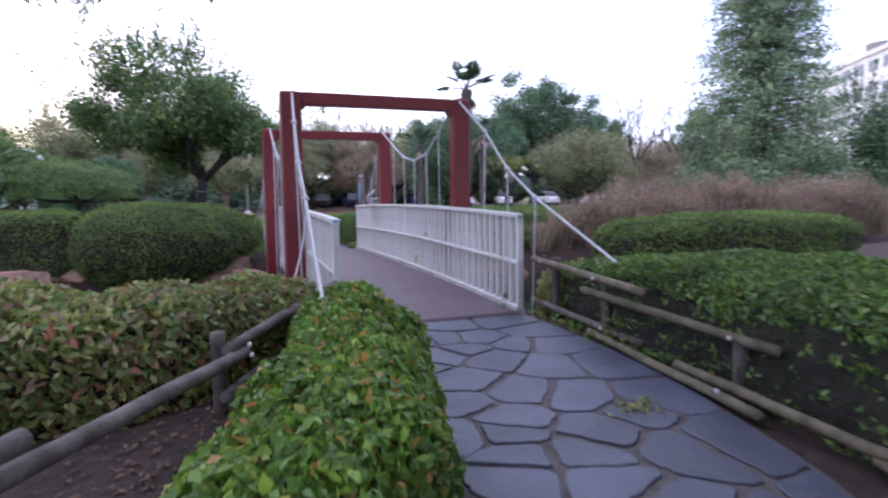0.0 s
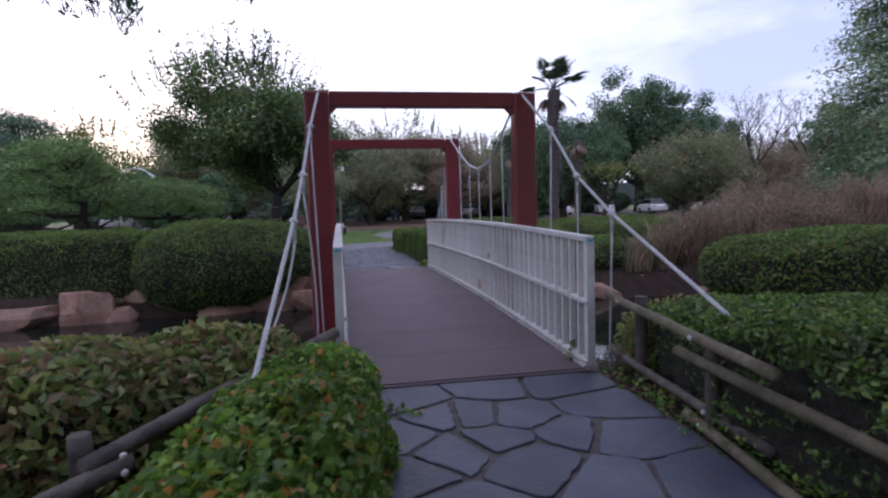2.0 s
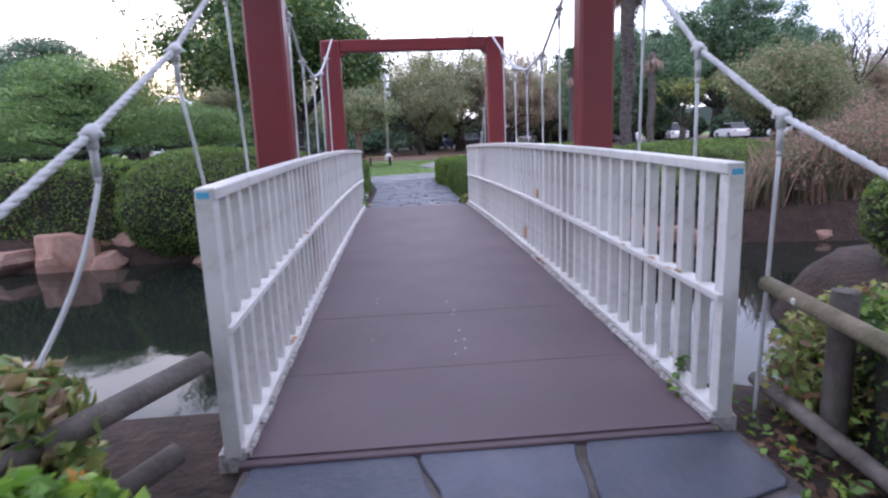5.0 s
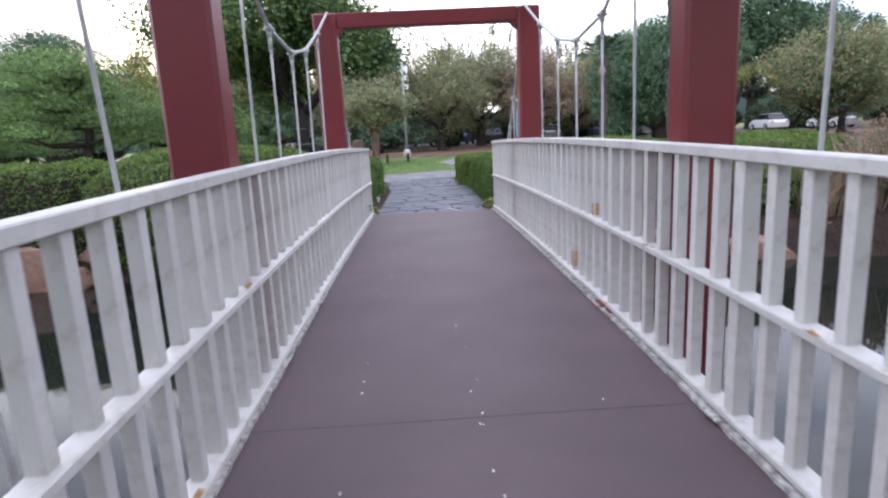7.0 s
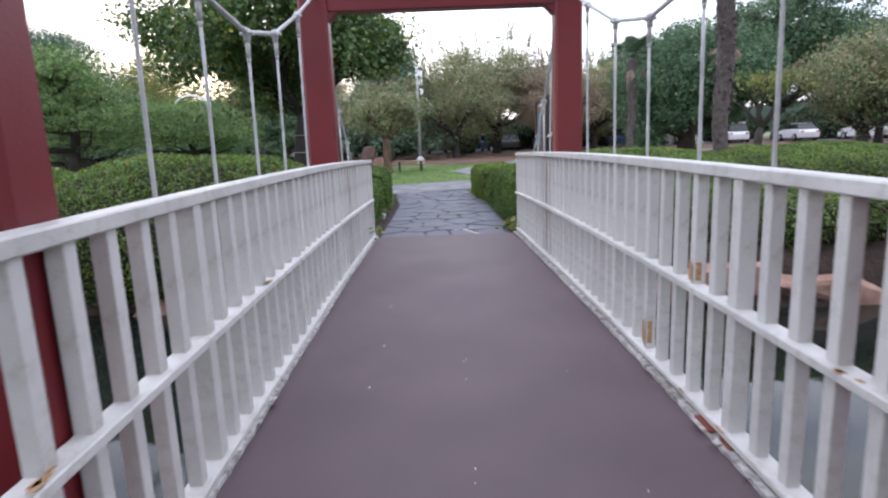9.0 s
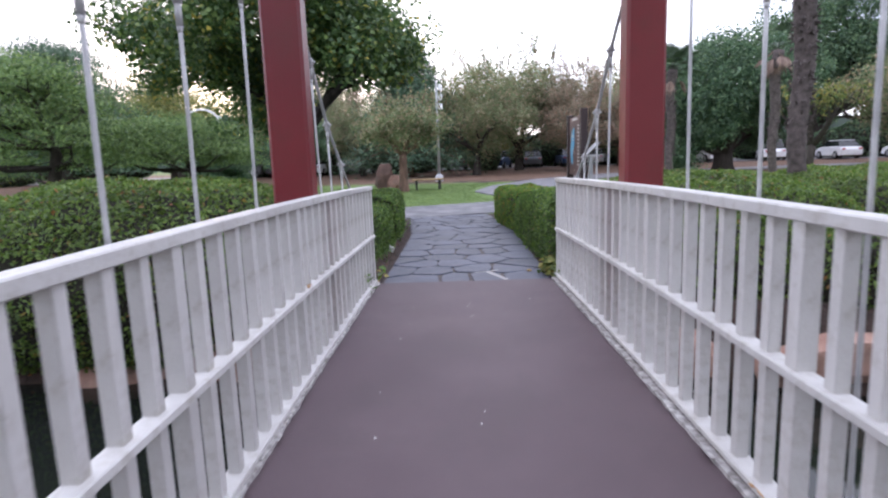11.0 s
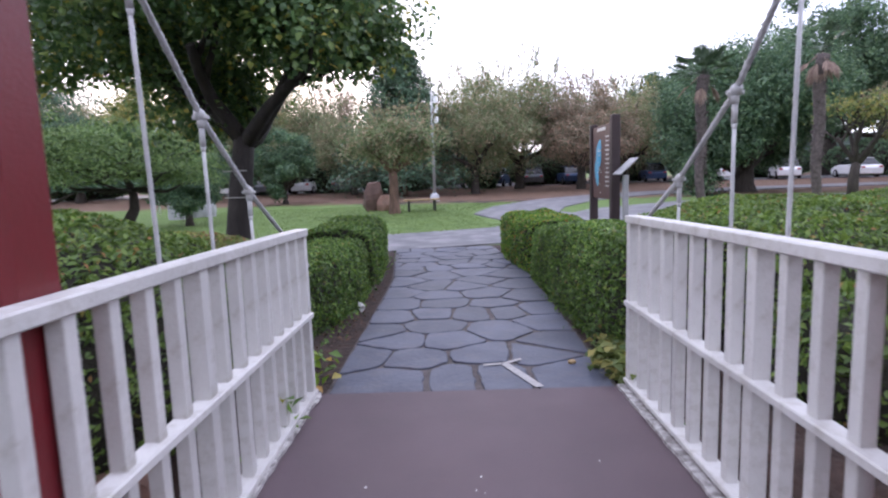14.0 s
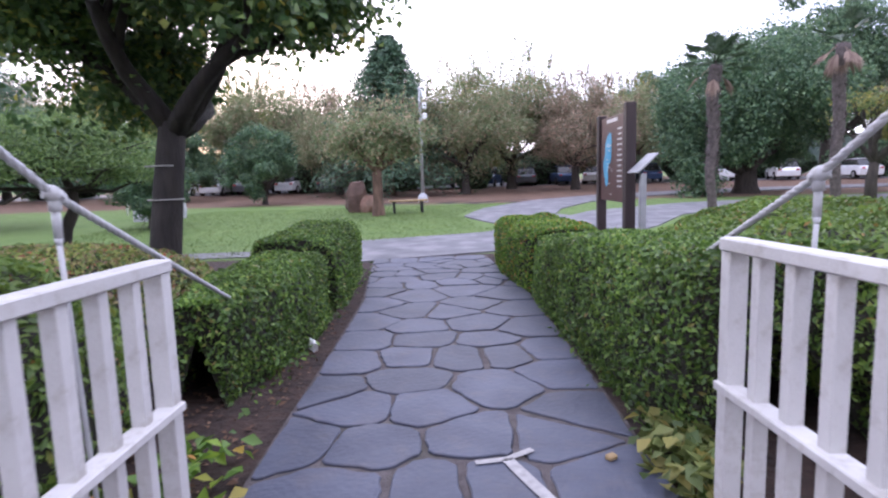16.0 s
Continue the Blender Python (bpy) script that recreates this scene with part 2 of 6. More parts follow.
G_OLIVE = leaf_mat("dark_evergreen_leaf", [(0, (0.051, 0.102, 0.059)), (0.6, (0.100, 0.181, 0.091)), (1.0, (0.177, 0.259, 0.121))])
G_GINKGO = leaf_mat("broad_green_leaf", [(0, (0.054, 0.112, 0.041)), (0.6, (0.109, 0.189, 0.062)), (0.93, (0.205, 0.288, 0.076)), (1.0, (0.480, 0.396, 0.068))], 0.4, 0.4)
G_PINE = leaf_mat("pine_needle", [(0, (0.086, 0.154, 0.048)), (0.6, (0.159, 0.261, 0.072)), (1.0, (0.262, 0.374, 0.095))], 0.5, 0.15)
G_DARKPINE = leaf_mat("dark_pine_needle", [(0, (0.046, 0.099, 0.064)), (0.6, (0.085, 0.160, 0.092)), (1.0, (0.142, 0.221, 0.117))], 0.5, 0.15)
# Far autumn foliage: tones raised in place of the haze over it.
G_AUTUMN = leaf_mat("autumn_leaf", [(0, (0.147, 0.212, 0.097)), (0.5, (0.217, 0.265, 0.129)), (0.8, (0.323, 0.265, 0.165)), (1.0, (0.463, 0.327, 0.215))], 0.6, 0.4)
G_RUSSET = leaf_mat("russet_leaf", [(0, (0.178, 0.204, 0.122)), (0.5, (0.307, 0.246, 0.172)), (1.0, (0.474, 0.312, 0.229))], 0.6, 0.35)
G_YELLOW = leaf_mat("yellowing_leaf", [(0, (0.106, 0.160, 0.056)), (0.5, (0.196, 0.226, 0.065)), (1.0, (0.377, 0.319, 0.094))], 0.6, 0.4)
# Colour lightened to carry the conifer's distance haze.
G_SEQUOIA = leaf_mat("feathery_conifer_leaf", [(0, (0.130, 0.208, 0.124)), (0.6, (0.221, 0.316, 0.169)), (1.0, (0.337, 0.413, 0.217))], 0.6, 0.3)
G_REED = leaf_mat("dry_reed_blade", [(0, (0.122, 0.152, 0.080)), (0.4, (0.203, 0.184, 0.109)), (0.75, (0.331, 0.194, 0.155)), (1.0, (0.465, 0.273, 0.236))], 0.7, 0.3)
G_GRASS = leaf_mat("lawn_blade", [(0, (0.075, 0.135, 0.030)), (0.6, (0.125, 0.195, 0.042)), (1.0, (0.19, 0.23, 0.060))], 0.6, 0.3)
G_PALM = leaf_mat("palm_frond_leaf", [(0, (0.03, 0.06, 0.03)), (1.0, (0.065, 0.10, 0.05))], 0.45, 0.2)
G_DRYPALM = leaf_mat("dry_palm_frond", [(0, (0.22, 0.15, 0.12)), (1.0, (0.36, 0.27, 0.22))], 0.7, 0.2)


def water_material():
    m = mat("dark_pond_water", (0.010, 0.013, 0.011), (0.016, 0.019, 0.015), 0.04, 0.6, 0.0)
    n, l = m.node_tree.nodes, m.node_tree.links
    tc, w, b = n.new("ShaderNodeTexCoord"), n.new("ShaderNodeTexNoise"), n.new("ShaderNodeBump")
    w.inputs["Scale"].default_value, w.inputs["Detail"].default_value = 2.2, 3.0
    b.inputs["Strength"].default_value, b.inputs["Distance"].default_value = 0.10, 0.03
    l.new(tc.outputs["Object"], w.inputs["Vector"])
    l.new(w.outputs["Fac"], b.inputs["Height"])
    l.new(b.outputs["Normal"], n["Principled BSDF"].inputs["Normal"])
    n["Principled BSDF"].inputs["IOR"].default_value = 1.33
    return m


def ground_material():
    """Grass, leaf litter and soil, told apart by the sheet's own point attributes and broken up by noise."""
    m = bpy.data.materials.new("park_ground")
    m.use_nodes = True
    n, l = m.node_tree.nodes, m.node_tree.links
    p = n["Principled BSDF"]
    tc = n.new("ShaderNodeTexCoord")

    def colour(lo, hi, s):
        a, r = n.new("ShaderNodeTexNoise"), n.new("ShaderNodeValToRGB")
        a.inputs["Scale"].default_value, a.inputs["Detail"].default_value, a.inputs["Roughness"].default_value = s, 9.0, 0.7
        l.new(tc.outputs["Object"], a.inputs["Vector"])
        r.color_ramp.elements[0].position, r.color_ramp.elements[0].color = 0.33, (*lo, 1)
        r.color_ramp.elements[1].position, r.color_ramp.elements[1].color = 0.67, (*hi, 1)
        l.new(a.outputs["Fac"], r.inputs["Fac"])
        return r.outputs["Color"]

    out = colour((0.018, 0.012, 0.009), (0.062, 0.036, 0.027), 5)
    edge = n.new("ShaderNodeTexNoise")
    edge.inputs["Scale"].default_value, edge.inputs["Detail"].default_value = 0.9, 8.0
    l.new(tc.outputs["Object"], edge.inputs["Vector"])
    for name, lo, hi, s in (("lawn", (0.085, 0.150, 0.032), (0.135, 0.205, 0.050), 1.1), ("litter", (0.10, 0.062, 0.040), (0.185, 0.105, 0.070), 1.5)):
        at, sub, add, mx = n.new("ShaderNodeAttribute"), n.new("ShaderNodeMath"), n.new("ShaderNodeMapRange"), n.new("ShaderNodeMix")
        at.attribute_name = name
        sub.operation = "ADD"
        l.new(at.outputs["Fac"], sub.inputs[0])
        l.new(edge.outputs["Fac"], sub.inputs[1])
        add.inputs["From Min"].default_value, add.inputs["From Max"].default_value = 0.88, 1.12
        l.new(sub.outputs["Value"], add.inputs["Value"])
        mx.data_type = "RGBA"
        l.new(add.outputs["Result"], mx.inputs["Factor"])
        l.new(out, mx.inputs["A"])
        l.new(colour(lo, hi, s), mx.inputs["B"])
        out = mx.outputs["Result"]
    l.new(out, p.inputs["Base Color"])
    p.inputs["Roughness"].default_value = 0.95
    c, b = n.new("ShaderNodeTexNoise"), n.new("ShaderNodeBump")
    c.inputs["Scale"].default_value, c.inputs["Detail"].default_value = 18.0, 8.0
    b.inputs["Strength"].default_value, b.inputs["Distance"].default_value = 0.8, 0.05
    l.new(tc.outputs["Object"], c.inputs["Vector"])
    l.new(c.outputs["Fac"], b.inputs["Height"])
    l.new(b.outputs["Normal"], p.inputs["Normal"])
    return m


# ---- mesh helpers ----
def part(name, bm, material, parent=None, label=""):
    """Link a bmesh as one mesh object, under a thing or a part if given."""
    me = bpy.data.meshes.new(name)
    bm.normal_update()
    bm.to_mesh(me)
    bm.free()
    me.materials.append(material)
    ob = new(name, me)
    ob.parent = parent
    return tagged(ob, label)


def shared(name, me, parent, m=None):
    """One more object on a mesh that others use too."""
    ob = new(name, me)
    ob.parent = parent
    if m is not None:
        ob.matrix_local = m
    return ob


def thing(name, label, category, m=None, group="", kind=""):
    ob = new(name)
    if m is not None:
        ob.matrix_world = m
    return tagged(ob, label, category, group, kind)


def box(bm, c, s, bevel=0.0, m=None):
    made = bmesh.ops.create_cube(bm, size=1.0)
    vs = made["verts"]
    bmesh.ops.scale(bm, vec=s, verts=vs)
    if bevel:
        es = list({e for v in vs for e in v.link_edges})
        vs = list({v for f in bmesh.ops.bevel(bm, geom=es, offset=bevel, segments=1, affect="EDGES")["faces"] for v in f.verts})
    bmesh.ops.translate(bm, vec=c, verts=vs)
    if m is not None:
        bmesh.ops.transform(bm, matrix=m, verts=vs)
    return bm


def tube(bm, pts, radii, seg=8, cap=True, smooth=True):
    """A round bar through pts with a radius at each."""
    pts = [Vector(p) for p in pts]
    rings = []
    side = None
    for i, p in enumerate(pts):
        d = (pts[min(i + 1, len(pts) - 1)] - pts[max(i - 1, 0)]).normalized()
        if side is None:
            side = d.orthogonal().normalized()
        else:
            side = (side - d * side.dot(d)).normalized()
        up = d.cross(side)
        r = radii[i] if hasattr(radii, "__len__") else radii
        rings.append([bm.verts.new(p + (side * math.cos(2 * math.pi * k / seg) + up * math.sin(2 * math.pi * k / seg)) * r) for k in range(seg)])
    for a, b in zip(rings, rings[1:]):
        for k in range(seg):
            f = bm.faces.new((a[k], a[(k + 1) % seg], b[(k + 1) % seg], b[k]))
            f.smooth = smooth
    if cap:
        bm.faces.new(rings[0][::-1])
        bm.faces.new(rings[-1])
    return bm


def fast_mesh(name, verts, tris, material):
    """A mesh of triangles straight from arrays."""
    me = bpy.data.meshes.new(name)
    me.vertices.add(len(verts))
    me.vertices.foreach_set("co", np.asarray(verts, np.float32).ravel())
    me.loops.add(tris.size)
    me.loops.foreach_set("vertex_index", tris.astype(np.int32).ravel())
    me.polygons.add(len(tris))
    me.polygons.foreach_set("loop_start", np.arange(0, tris.size, 3, dtype=np.int32))
    me.update(calc_edges=True)
    me.materials.append(material)
    return me


def unit(v):
    return v / np.maximum(np.linalg.norm(v, axis=-1, keepdims=True), 1e-9)


def leaf_arrays(P, N, size, rng, width=0.5, spread=0.7, fold=0.25):
    """Four-cornered folded leaves at P, facing about N."""
    n = len(P)
    N = unit(N + rng.normal(0, spread, (n, 3)))
    T = unit(np.cross(N, rng.normal(0, 1, (n, 3))))
    B = np.cross(N, T)
    s = (size * rng.uniform(0.65, 1.35, n))[:, None]
    w = s * width
    v = np.stack([P - T * s * 0.5, P + B * w * 0.5 + N * w * fold, P + T * s * 0.5, P - B * w * 0.5 + N * w * fold], 1).reshape(-1, 3)
    i = np.arange(n)[:, None] * 4
    t = np.concatenate([i + np.array([[0, 1, 2]]), i + np.array([[0, 2, 3]])], 1).reshape(-1, 3)
    return v, t


def leaves(name, P, N, size, material, parent, seed, width=0.5, spread=0.7, fold=0.25):
    rng = np.random.default_rng(seed)
    v, t = leaf_arrays(np.asarray(P, float), np.asarray(N, float), size, rng, width, spread, fold)
    ob = new(name, fast_mesh(name, v, t, material))
    ob.parent = parent
    return ob


def sample_surface(bm, n, rng):
    """n points on a bmesh's faces, evenly by area, with their normals."""
    bmesh.ops.triangulate(bm, faces=bm.faces[:])
    tri = np.array([[v.co for v in f.verts] for f in bm.faces], float)
    c = np.cross(tri[:, 1] - tri[:, 0], tri[:, 2] - tri[:, 0])
    area = np.linalg.norm(c, axis=1)
    k = rng.choice(len(tri), n, p=area / area.sum())
    a, b = rng.random(n), rng.random(n)
    flip = a + b > 1
    a[flip], b[flip] = 1 - a[flip], 1 - b[flip]
    P = tri[k, 0] + (tri[k, 1] - tri[k, 0]) * a[:, None] + (tri[k, 2] - tri[k, 0]) * b[:, None]
    return P, unit(c[k])


def surface_area(bm):
    return sum(f.calc_area() for f in bm.faces)


def fractal(p, s, seed=0.0):
    return noise.fractal(Vector(p) * s + Vector((seed, seed * 0.7, 0)), 1.0, 2.0, 3)


def strip_body(centre, width, z0, height, seed, rough=0.05, power=5.0, k=22):
    """A clipped hedge's body along a line of (x, y): a rounded box in section."""
    pts = [Vector((x, y, 0)) for x, y in centre]
    fine = []
    for a, b in zip(pts, pts[1:]):
        m = max(2, int((b - a).length / 0.18))
        fine += [a.lerp(b, i / m) for i in range(m)]
    fine.append(pts[-1])
    total = len(fine) - 1
    bm = bmesh.new()
    rings = []
    for i, p in enumerate(fine):
        d = (fine[min(i + 1, total)] - fine[max(i - 1, 0)]).normalized()
        side = Vector((d.y, -d.x, 0))
        w = width(i / total) if callable(width) else width
        h = height(i / total) if callable(height) else height
        e = min(1.0, 0.86 + 0.07 * min(i, total - i))
        ring = []
        for j in range(k):
            a = math.pi * (j / (k - 1))
            cx, cz = math.cos(a), math.sin(a)
            q = (abs(cx) ** power + abs(cz) ** power) ** (-1 / power)
            v = p + side * (cx * q * w / 2 * e) + Vector((0, 0, z0 + cz * q * h * (0.9 + 0.1 * e)))
            f = fractal(v, 1.7, seed) * rough + fractal(v, 5.0, seed + 3) * rough * 0.5
            ring.append(bm.verts.new(v + side * cx * f + Vector((0, 0, cz * f))))
        rings.append(ring)
    for a, b in zip(rings, rings[1:]):
        for j in range(k - 1):
            bm.faces.new((a[j], b[j], b[j + 1], a[j + 1]))
    for ring, flip in ((rings[0], False), (rings[-1], True)):
        mid = bm.verts.new(sum((v.co for v in ring), Vector()) / k)
        for j in range(k - 1):
            bm.faces.new((ring[j], ring[j + 1], mid) if not flip else (ring[j + 1], ring[j], mid))
    bmesh.ops.recalc_face_normals(bm, faces=bm.faces[:])
    return bm


def mound_body(c, r, z0, top, seed, power=2.6, rough=0.08, turn=0.0):
    """A clipped round bush: a flattened dome with uneven sides."""
    bm = bmesh.new()
    bmesh.ops.create_icosphere(bm, subdivisions=4, radius=1.0)
    for v in bm.verts:
        n = v.co.normalized()
        q = (abs(n.x) ** power + abs(n.y) ** power + abs(n.z) ** power) ** (-1 / power)
        h = top - z0
        zc = n.z * q
        under = 0.82 + 0.18 * max(0.0, min(1.0, zc + 1)) if zc < 0 else 1.0
        p = Vector((n.x * q * r[0] * under, n.y * q * r[1] * under, h * 0.5 + zc * h * 0.5))
        p = Matrix.Rotation(turn, 3, "Z") @ p + Vector((c[0], c[1], z0))
        f = fractal(p, 0.9, seed) * rough + fractal(p, 3.5, seed + 5) * rough * 0.5
        v.co = p + Vector((n.x, n.y, n.z * 0.8)) * f
    bmesh.ops.recalc_face_normals(bm, faces=bm.faces[:])
    return bm


def shrub(name, label, category, bm, material, leaf, density, seed, width=0.5, spread=0.7, depth=0.04, group="", twigs=0, core_in=0.03, side=0.55):
    """A dense bush: a skin of leaves round a heart coloured as the shade among its twigs."""
    rng = np.random.default_rng(seed)
    n = int(surface_area(bm) * density)
    body = bm.copy()
    P, N = sample_surface(bm, n, rng)
    bm.free()
    # Fewer leaves on the sides, so the near-black heart darkens them like shade.
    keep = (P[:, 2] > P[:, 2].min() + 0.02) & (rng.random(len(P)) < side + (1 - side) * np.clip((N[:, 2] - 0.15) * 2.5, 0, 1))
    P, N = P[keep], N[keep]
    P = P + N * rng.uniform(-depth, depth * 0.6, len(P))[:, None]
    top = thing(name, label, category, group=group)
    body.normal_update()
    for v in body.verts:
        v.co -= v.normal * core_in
    part("shade_core", body, M_CORE, top, "solid core coloured near-black as the shade between twigs")
    ob = leaves("foliage", P, N, leaf, material, top, seed + 1, width, spread)
    tagged(ob, kind="stuff")
    if twigs:
        tb = bmesh.new()
        for i in rng.choice(len(P), twigs):
            p, d = Vector(P[i]), Vector(N[i] + rng.normal(0, 0.5, 3)).normalized()
            tube(tb, [p - d * 0.1, p, p + d * rng.uniform(0.02, 0.09)], [0.004, 0.003, 0.001], 3, False)
        tagged(part("bare_twigs", tb, M_TWIG, top, "pale bare twigs poking out"), kind="stuff")
    return top


# ---- ground, pond, paths ----
WATER = -0.70
POND = [(-40, -3.0), (-16, -1.0), (-8, 0.2), (-3, 0.75), (-1.2, 0.85), (1.3, 0.70), (3.1, 0.40), (3.85, 1.2), (4.0, 3.4), (4.8, 4.0), (9, 4.4), (16, 5.2), (24, 6.0),
        (24, 9.0), (15, 8.4), (8.0, 7.5), (6.0, 7.9), (4.4, 7.9), (2.4, 8.3), (1.3, 8.7), (-1.4, 8.9), (-3, 9.0), (-6, 8.85), (-8, 8.4), (-16, 8.2), (-40, 7.0)]


def pond_distance(x, y):
    """Signed distance to the pond's bank, positive inside."""
    best, inside = 1e9, False
    for (ax, ay), (bx, by) in zip(POND, POND[1:] + POND[:1]):
        dx, dy = bx - ax, by - ay
        t = max(0.0, min(1.0, ((x - ax) * dx + (y - ay) * dy) / (dx * dx + dy * dy)))
        best = min(best, math.hypot(x - ax - t * dx, y - ay - t * dy))
        if (ay > y) != (by > y) and x < (bx - ax) * (y - ay) / (by - ay) + ax:
            inside = not inside
    return best if inside else -best


def rise(y):
    """The lawn climbs gently away from the bridge."""
    return 0.012 * max(0.0, min(y, 70.0) - 20.0)


def ground_height(x, y):
    z = rise(y) - 0.03
    if -42 < x < 26 and -5 < y < 11:
        d = pond_distance(x, y)
        k = max(0.0, min(1.0, (d + 0.15) / 0.9))
        z -= 1.35 * k * k * (3 - 2 * k)
    return z


def spaced(inner, step, outer):
    far, v, s = [], inner, step
    while v < outer:
        s *= 1.35
        v += s
        far.append(v)
    return far


def smooth(a, b, v):
    k = max(0.0, min(1.0, (v - a) / (b - a)))
    return k * k * (3 - 2 * k)


def build_ground():
    xs = list(np.arange(-18, 18.01, 0.3))
    ys = list(np.arange(-9, 24.01, 0.3))
    fx = spaced(18, 0.3, 1500)
    fy = spaced(24, 0.3, 1500)
    fb = spaced(9, 0.3, 1500)
    xs = [-v for v in fx[::-1]] + xs + fx
    ys = [-v for v in fb[::-1]] + ys + fy
    verts, lawn, litter = [], [], []
    for y in ys:
        for x in xs:
            verts.append((x, y, ground_height(x, y) + 0.015 * noise.noise(Vector((x, y, 0)) * 0.8)))
            g = smooth(18.3, 19.2, y) * (1 - smooth(33.0, 38.0, y + 0.15 * x))
            g = max(g, 0.75 * smooth(9.3, 11.0, y) * smooth(5.0, 7.0, abs(x)), 0.7 * smooth(5, 7, -y) * smooth(4, 6, abs(x)))
            lawn.append(g)
            litter.append(0.85 * smooth(33.5, 38.0, y + 0.1 * x) * (1 - 0.55 * smooth(70, 90, y)))
    nx = len(xs)
    quads = np.array([(j * nx + i, j * nx + i + 1, (j + 1) * nx + i + 1, (j + 1) * nx + i) for j in range(len(ys) - 1) for i in range(nx - 1)])
    tris = np.concatenate([quads[:, [0, 1, 2]], quads[:, [0, 2, 3]]])
    me = fast_mesh("ground", np.array(verts), tris, ground_material())
    for name, values in (("lawn", lawn), ("litter", litter)):
        a = me.attributes.new(name, "FLOAT", "POINT")
        a.data.foreach_set("value", np.array(values, np.float32))
    me.polygons.foreach_set("use_smooth", np.ones(len(tris), bool))
    tagged(new("ground", me), "park lawn, leaf litter and bare soil", "ground", kind="structure")


build_ground()

bm = bmesh.new()
bm.faces.new([bm.verts.new((x, y, WATER)) for x, y in ((-60, -8), (40, -8), (40, 12), (-60, 12))])
tagged(part("water", bm, water_material()), "still dark pond water reflecting the sky", "water", kind="structure")


def clip(poly, n, d):
    """Cut a convex polygon to the side where n . p <= d."""
    out = []
    for a, b in zip(poly, poly[1:] + poly[:1]):
        da, db = n[0] * a[0] + n[1] * a[1] - d, n[0] * b[0] + n[1] * b[1] - d
        if da <= 0:
            out.append(a)
        if da * db < 0:
            t = da / (da - db)
            out.append((a[0] + (b[0] - a[0]) * t, a[1] + (b[1] - a[1]) * t))
    return out


def ribbon(line):
    """Maps (u across in metres, v along in metres) to the world along a centre line."""
    pts = [Vector((x, y)) for x, y in line]
    length = [0.0]
    for a, b in zip(pts, pts[1:]):
        length.append(length[-1] + (b - a).length)

    def at(u, v):
        i = 0
        while i < len(pts) - 2 and v > length[i + 1]:
            i += 1
        t = (v - length[i]) / (length[i + 1] - length[i])
        p = pts[i].lerp(pts[i + 1], t)
        d0 = (pts[min(i + 1, len(pts) - 1)] - pts[max(i - 1, 0)]).normalized()
        d1 = (pts[min(i + 2, len(pts) - 1)] - pts[i]).normalized()
        d = d0.lerp(d1, max(0.0, min(1.0, t))).normalized()
        return p.x + d.y * u, p.y - d.x * u
    return at, length[-1]


def locate(line, x, y):
    """Where a place lies along a centre line: (u across, v along)."""
    best, v0 = None, 0.0
    for (ax, ay), (bx, by) in zip(line, line[1:]):
        dx, dy = bx - ax, by - ay
        ln = math.hypot(dx, dy)
        t = max(0.0, min(1.0, ((x - ax) * dx + (y - ay) * dy) / ln ** 2))
        off = math.hypot(x - ax - t * dx, y - ay - t * dy)
        if best is None or off < best[0]:
            best = (off, ((x - ax) * dy - (y - ay) * dx) / ln, v0 + t * ln)
        v0 += ln
    return best[1:]


